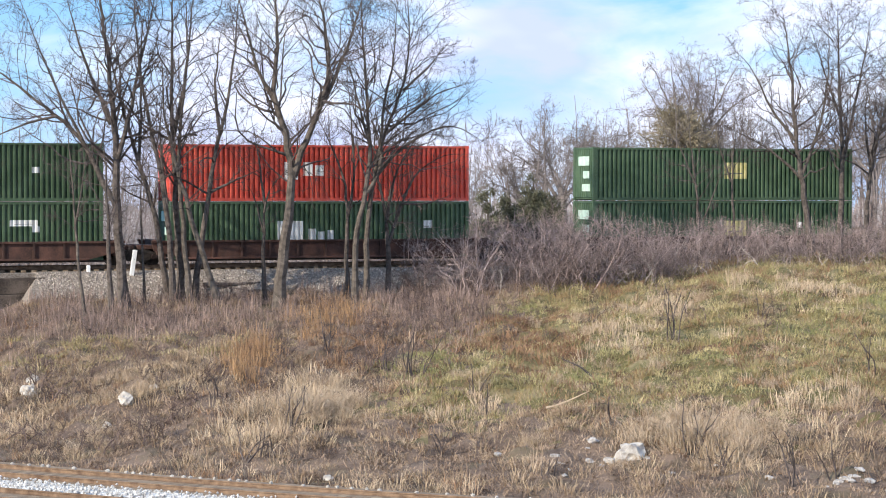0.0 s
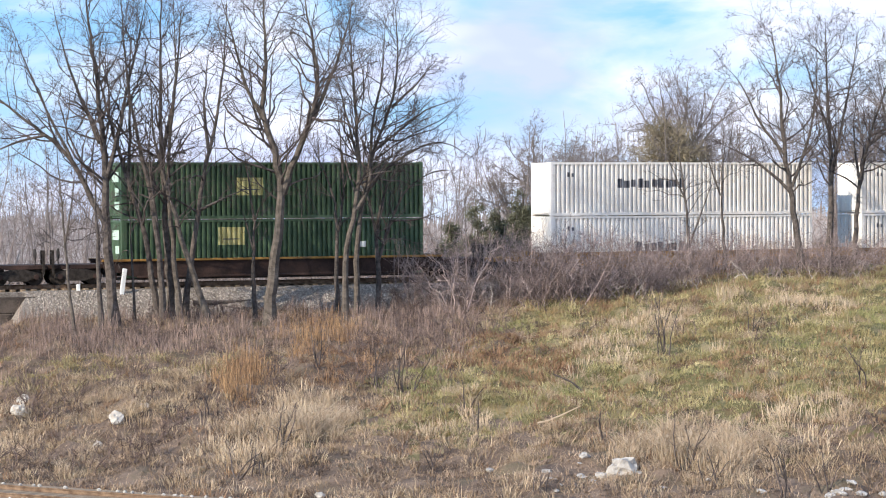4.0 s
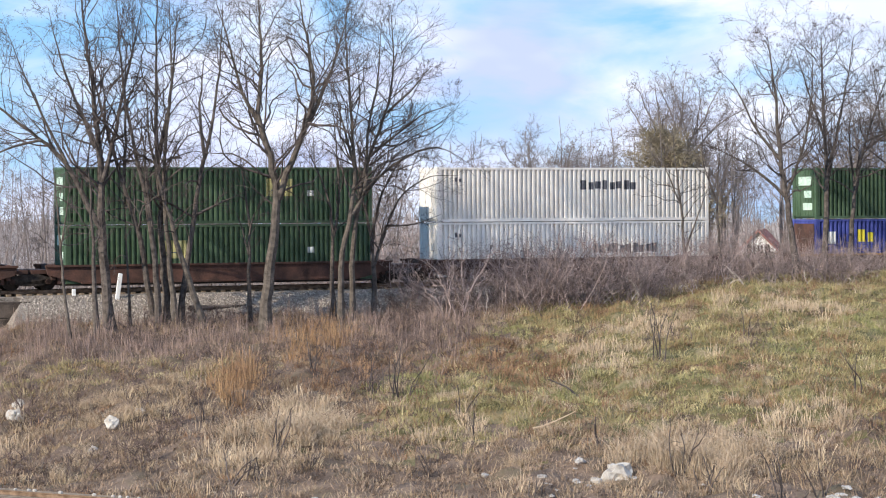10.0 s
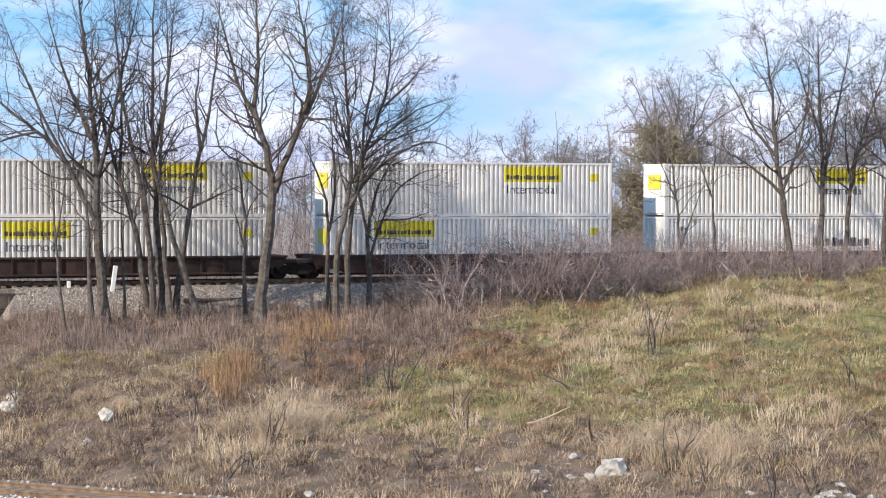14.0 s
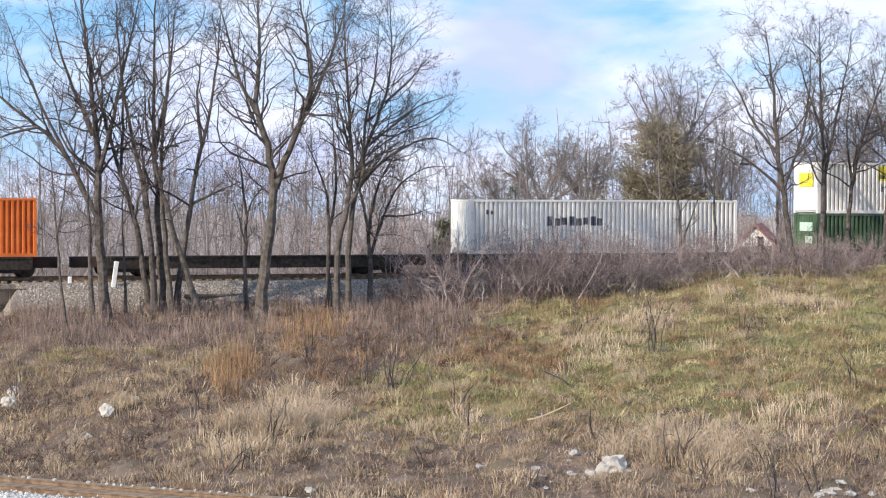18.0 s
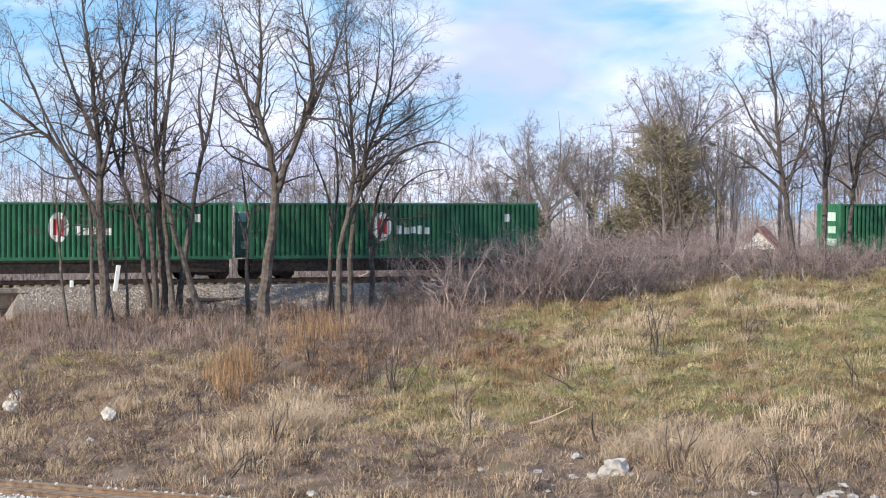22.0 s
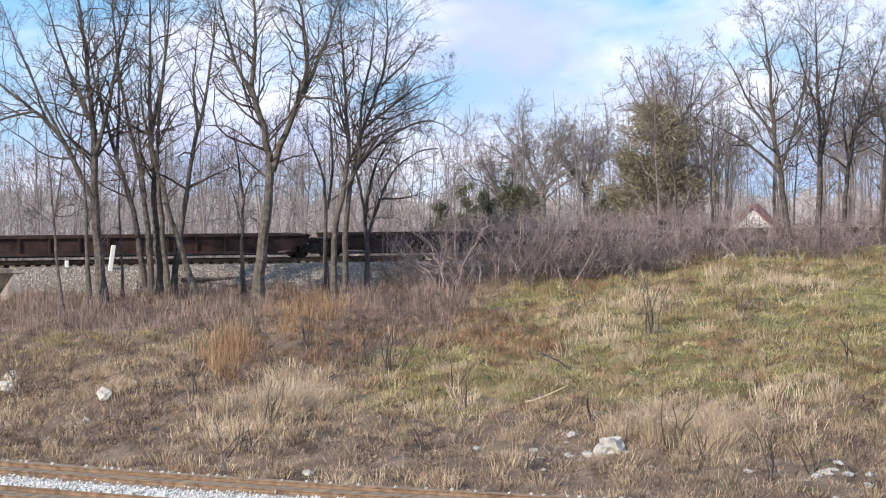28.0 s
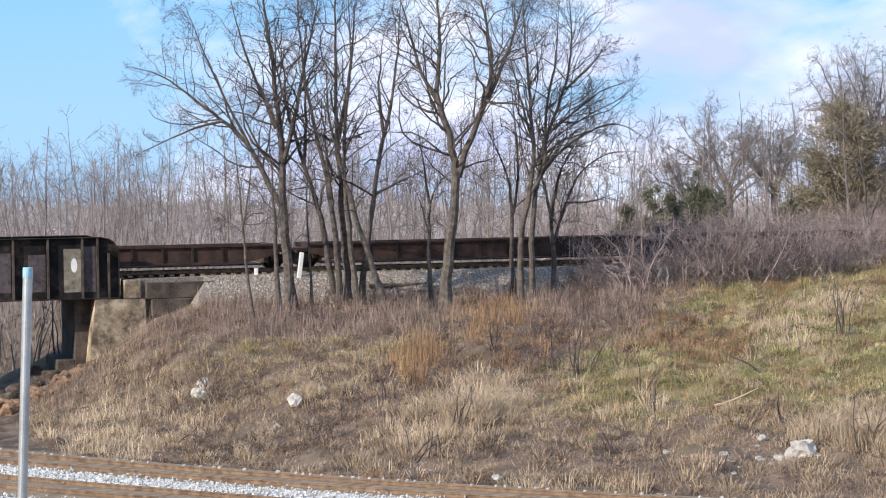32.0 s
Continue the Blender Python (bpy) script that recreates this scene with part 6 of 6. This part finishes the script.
def build_poles():
    """The wooden pole and the steel post close to the viewer."""
    x, y = -6.62, 22.0
    z = float(land(x, y)[0])
    pole = thing("utility_pole", "dark weathered wooden utility pole with a red band", "utility pole", Matrix.Translation((x, y, z)) @ Matrix.Rotation(radians(0.4), 4, "Y") @ Matrix.Rotation(0.4, 4, "Z"))
    bm = bmesh.new()
    rings = []
    for i in range(13):
        h = -0.3 + i * 0.62
        r = 0.298 - 0.0165 * i
        rings.append([bm.verts.new((r * math.cos(k * math.pi / 8) * (1 + 0.02 * math.sin(k * 5 + i)), r * math.sin(k * math.pi / 8) * (1 + 0.02 * math.cos(k * 7 + i)), h)) for k in range(16)])
    for a, b in zip(rings, rings[1:]):
        for k in range(16):
            bm.faces.new((a[k], a[(k + 1) % 16], b[(k + 1) % 16], b[k]))
    bm.faces.new(rings[-1])
    part("shaft", bm, POLE_WOOD, pole)
    bm = bmesh.new()
    drum(bm, (0, 0, 6.92 - z), 0.262, 0.08, "z", 20)
    part("band", bm, RED_BAND, pole, "red painted band round the pole")
    part("bracket", boxes((0.0, 0.30, -0.27, -0.20, 10.26 - z, 10.40 - z), bevel=0.01), GALVANISED, pole, "galvanised bracket bolted to the pole")
    part("bracket_cap", boxes((0.25, 0.31, -0.285, -0.19, 10.24 - z, 10.42 - z), bevel=0.01), STEEL, pole)
    bm = bmesh.new()
    drum(bm, (0.02, -0.3, 10.33 - z), 0.035, 0.07, "y", 8)
    part("bolt", bm, GALVANISED, pole)
    part("conduit", boxes((0.13, 0.16, -0.30, -0.26, 0.0, 6.2 - z), bevel=0.008), STEEL, pole)
    x, y = -6.10, 22.0
    z = float(land(x, y)[0])
    post = thing("sign_post", "round galvanised steel post with a pale blue cap", "post", Matrix.Translation((x, y, z)) @ Matrix.Rotation(radians(2.6), 4, "Y"))
    bm = bmesh.new()
    drum(bm, (0, 0, (8.1 - z) / 2 - 0.2), 0.048, 8.1 - z + 0.4, "z", 16)
    part("shaft", bm, GALVANISED, post)
    bm = bmesh.new()
    drum(bm, (0, 0, 8.1 - z + 0.05), 0.051, 0.10, "z", 16)
    part("cap", bm, material("blue_cap", (0.25, 0.45, 0.55), (0.32, 0.52, 0.62), 5, 0.5), post)


build_poles()


def log_pile():
    """Dark fallen logs on the ballast shoulder."""
    rng = np.random.RandomState(3)
    for i, (s, f, ln, turn) in enumerate(((-13.4, 2.5, 3.2, 12), (-12.4, 2.9, 2.8, -16), (-11.4, 3.2, 2.4, 14))):
        p = UP @ Vector((s, -f, 0))
        z = max(float(land(p.x, p.y)[0]), RAIL_Z - 0.24 - 1.61 * (f - 1.3) / 2.6)
        line = shoot(rng, (-ln / 2, 0, 0.10), (1, 0, 0), ln, 6, 0.05, 0)
        ob = part("fallen_log", tubes([(line, np.linspace(0.13, 0.07, 6))], 8), BARK)
        ob.matrix_basis = Matrix.Translation((p.x, p.y, z)) @ Matrix.Rotation(PHI + radians(turn), 4, "Z")
        tagged(ob, "dark fallen branch lying on the gravel shoulder", "log")


log_pile()
branch = part("fallen_branch", tubes([(shoot(np.random.RandomState(8), (-0.75, 0, 0.10), (1, 0.1, 0.30), 1.6, 7, 0.06, 0), np.linspace(0.045, 0.015, 7))], 7), GRASS_PALE)
branch.matrix_basis = Matrix.Translation((3.6, 78.0, float(land(3.6, 78.0)[0]) + 0.08))
tagged(branch, "pale dead branch fallen across the grass", "branch")


def weed_plants():
    """Single tall dead stalks and bushes that stand out on the slope."""
    rng = np.random.RandomState(17)
    for x, y, h, n, lean, label in WEEDS:
        store = [[], [], [], []]
        for i in range(n):
            d = np.array([lean + rng.normal(0, 0.25), rng.normal(0, 0.2), 1.0])
            b = shoot(rng, (rng.normal(0, 0.07 * n ** 0.5), rng.normal(0, 0.05 * n ** 0.5), 0), d / np.linalg.norm(d), h * rng.uniform(0.6, 1.05), 7, 0.14, 0.0)
            rr = np.linspace(0.030, 0.010, 7) * (1.7 if n == 1 else 1.0)
            store[0].append((b, rr))
            sprout(rng, b, rr, 4, 0.3, 0.35, store, 2, (3, 3), 0.05)
        z = float(land(x, y)[0])
        ob = part("dead_plant", merged([(np.array(v), np.array(f)) for v, _, f in (tubes(store[0], 4), tubes(store[2] + store[3], 3))]), TWIG)
        ob.matrix_basis = Matrix.Translation((x, y, z - 0.03))
        tagged(ob, label, "plant", "dead stalks on the slope")


WEEDS = [
    (8.54, 93.20, 2.80, 5, 0.0, "bare many-stemmed bush on the green slope"),
    (5.01, 86.50, 1.73, 1, -0.5, "dark bent stalk leaning over the grass"),
    (4.85, 75.50, 1.32, 1, -0.6, "dark bent stalk leaning over the grass"),
    (0.82, 79.60, 1.39, 2, 0.0, "upright dead stalk in the grass"),
    (12.99, 98.60, 1.48, 3, 0.0, "small bare bush on the slope"),
    (-1.85, 88.10, 2.42, 6, 0.0, "stand of thin upright dead stems"),
    (-2.90, 89.60, 2.02, 4, 0.1, "stand of thin upright dead stems"),
    (15.20, 84.70, 1.91, 3, 0.0, "upright dead stalk in the grass"),
    (9.77, 66.40, 1.83, 4, 0.0, "dark dead stalks near the tracks"),
    (7.30, 71.70, 1.97, 5, 0.0, "dark dead stalks near the tracks"),
    (2.50, 68.30, 0.85, 3, 0.0, "dark dead stalks near the tracks"),
    (-7.06, 72.30, 1.45, 4, 0.0, "dark dead stalks near the tracks"),
    (-6.27, 72.60, 1.09, 3, 0.0, "dark dead stalks near the tracks"),
    (-5.85, 76.70, 1.92, 5, 0.0, "dead stalks among straw"),
    (-5.57, 93.00, 1.63, 5, 0.0, "stand of thin upright dead stems"),
    (0.33, 83.10, 1.25, 3, 0.0, "upright dead stalk in the grass"),
    (11.06, 67.20, 1.34, 3, 0.0, "dark dead stalks near the tracks"),
    (-0.81, 73.70, 1.11, 3, 0.0, "dead stalks among straw"),
    (-9.15, 82.20, 1.03, 3, -0.2, "dead stalks among straw"),
    (7.92, 69.20, 1.38, 5, 0.0, "dark dead stalks near the tracks"),
]
weed_plants()



def motions():
    """The train runs at one speed along the upper track."""
    for ob, x, z, y in moving:
        rows = [(t, UP @ Matrix.Translation((x - SPEED * t, y, z))) for t in (0.0, 8.0, 16.0, 24.0, 32.0)]
        walk(ob, rows)


motions()
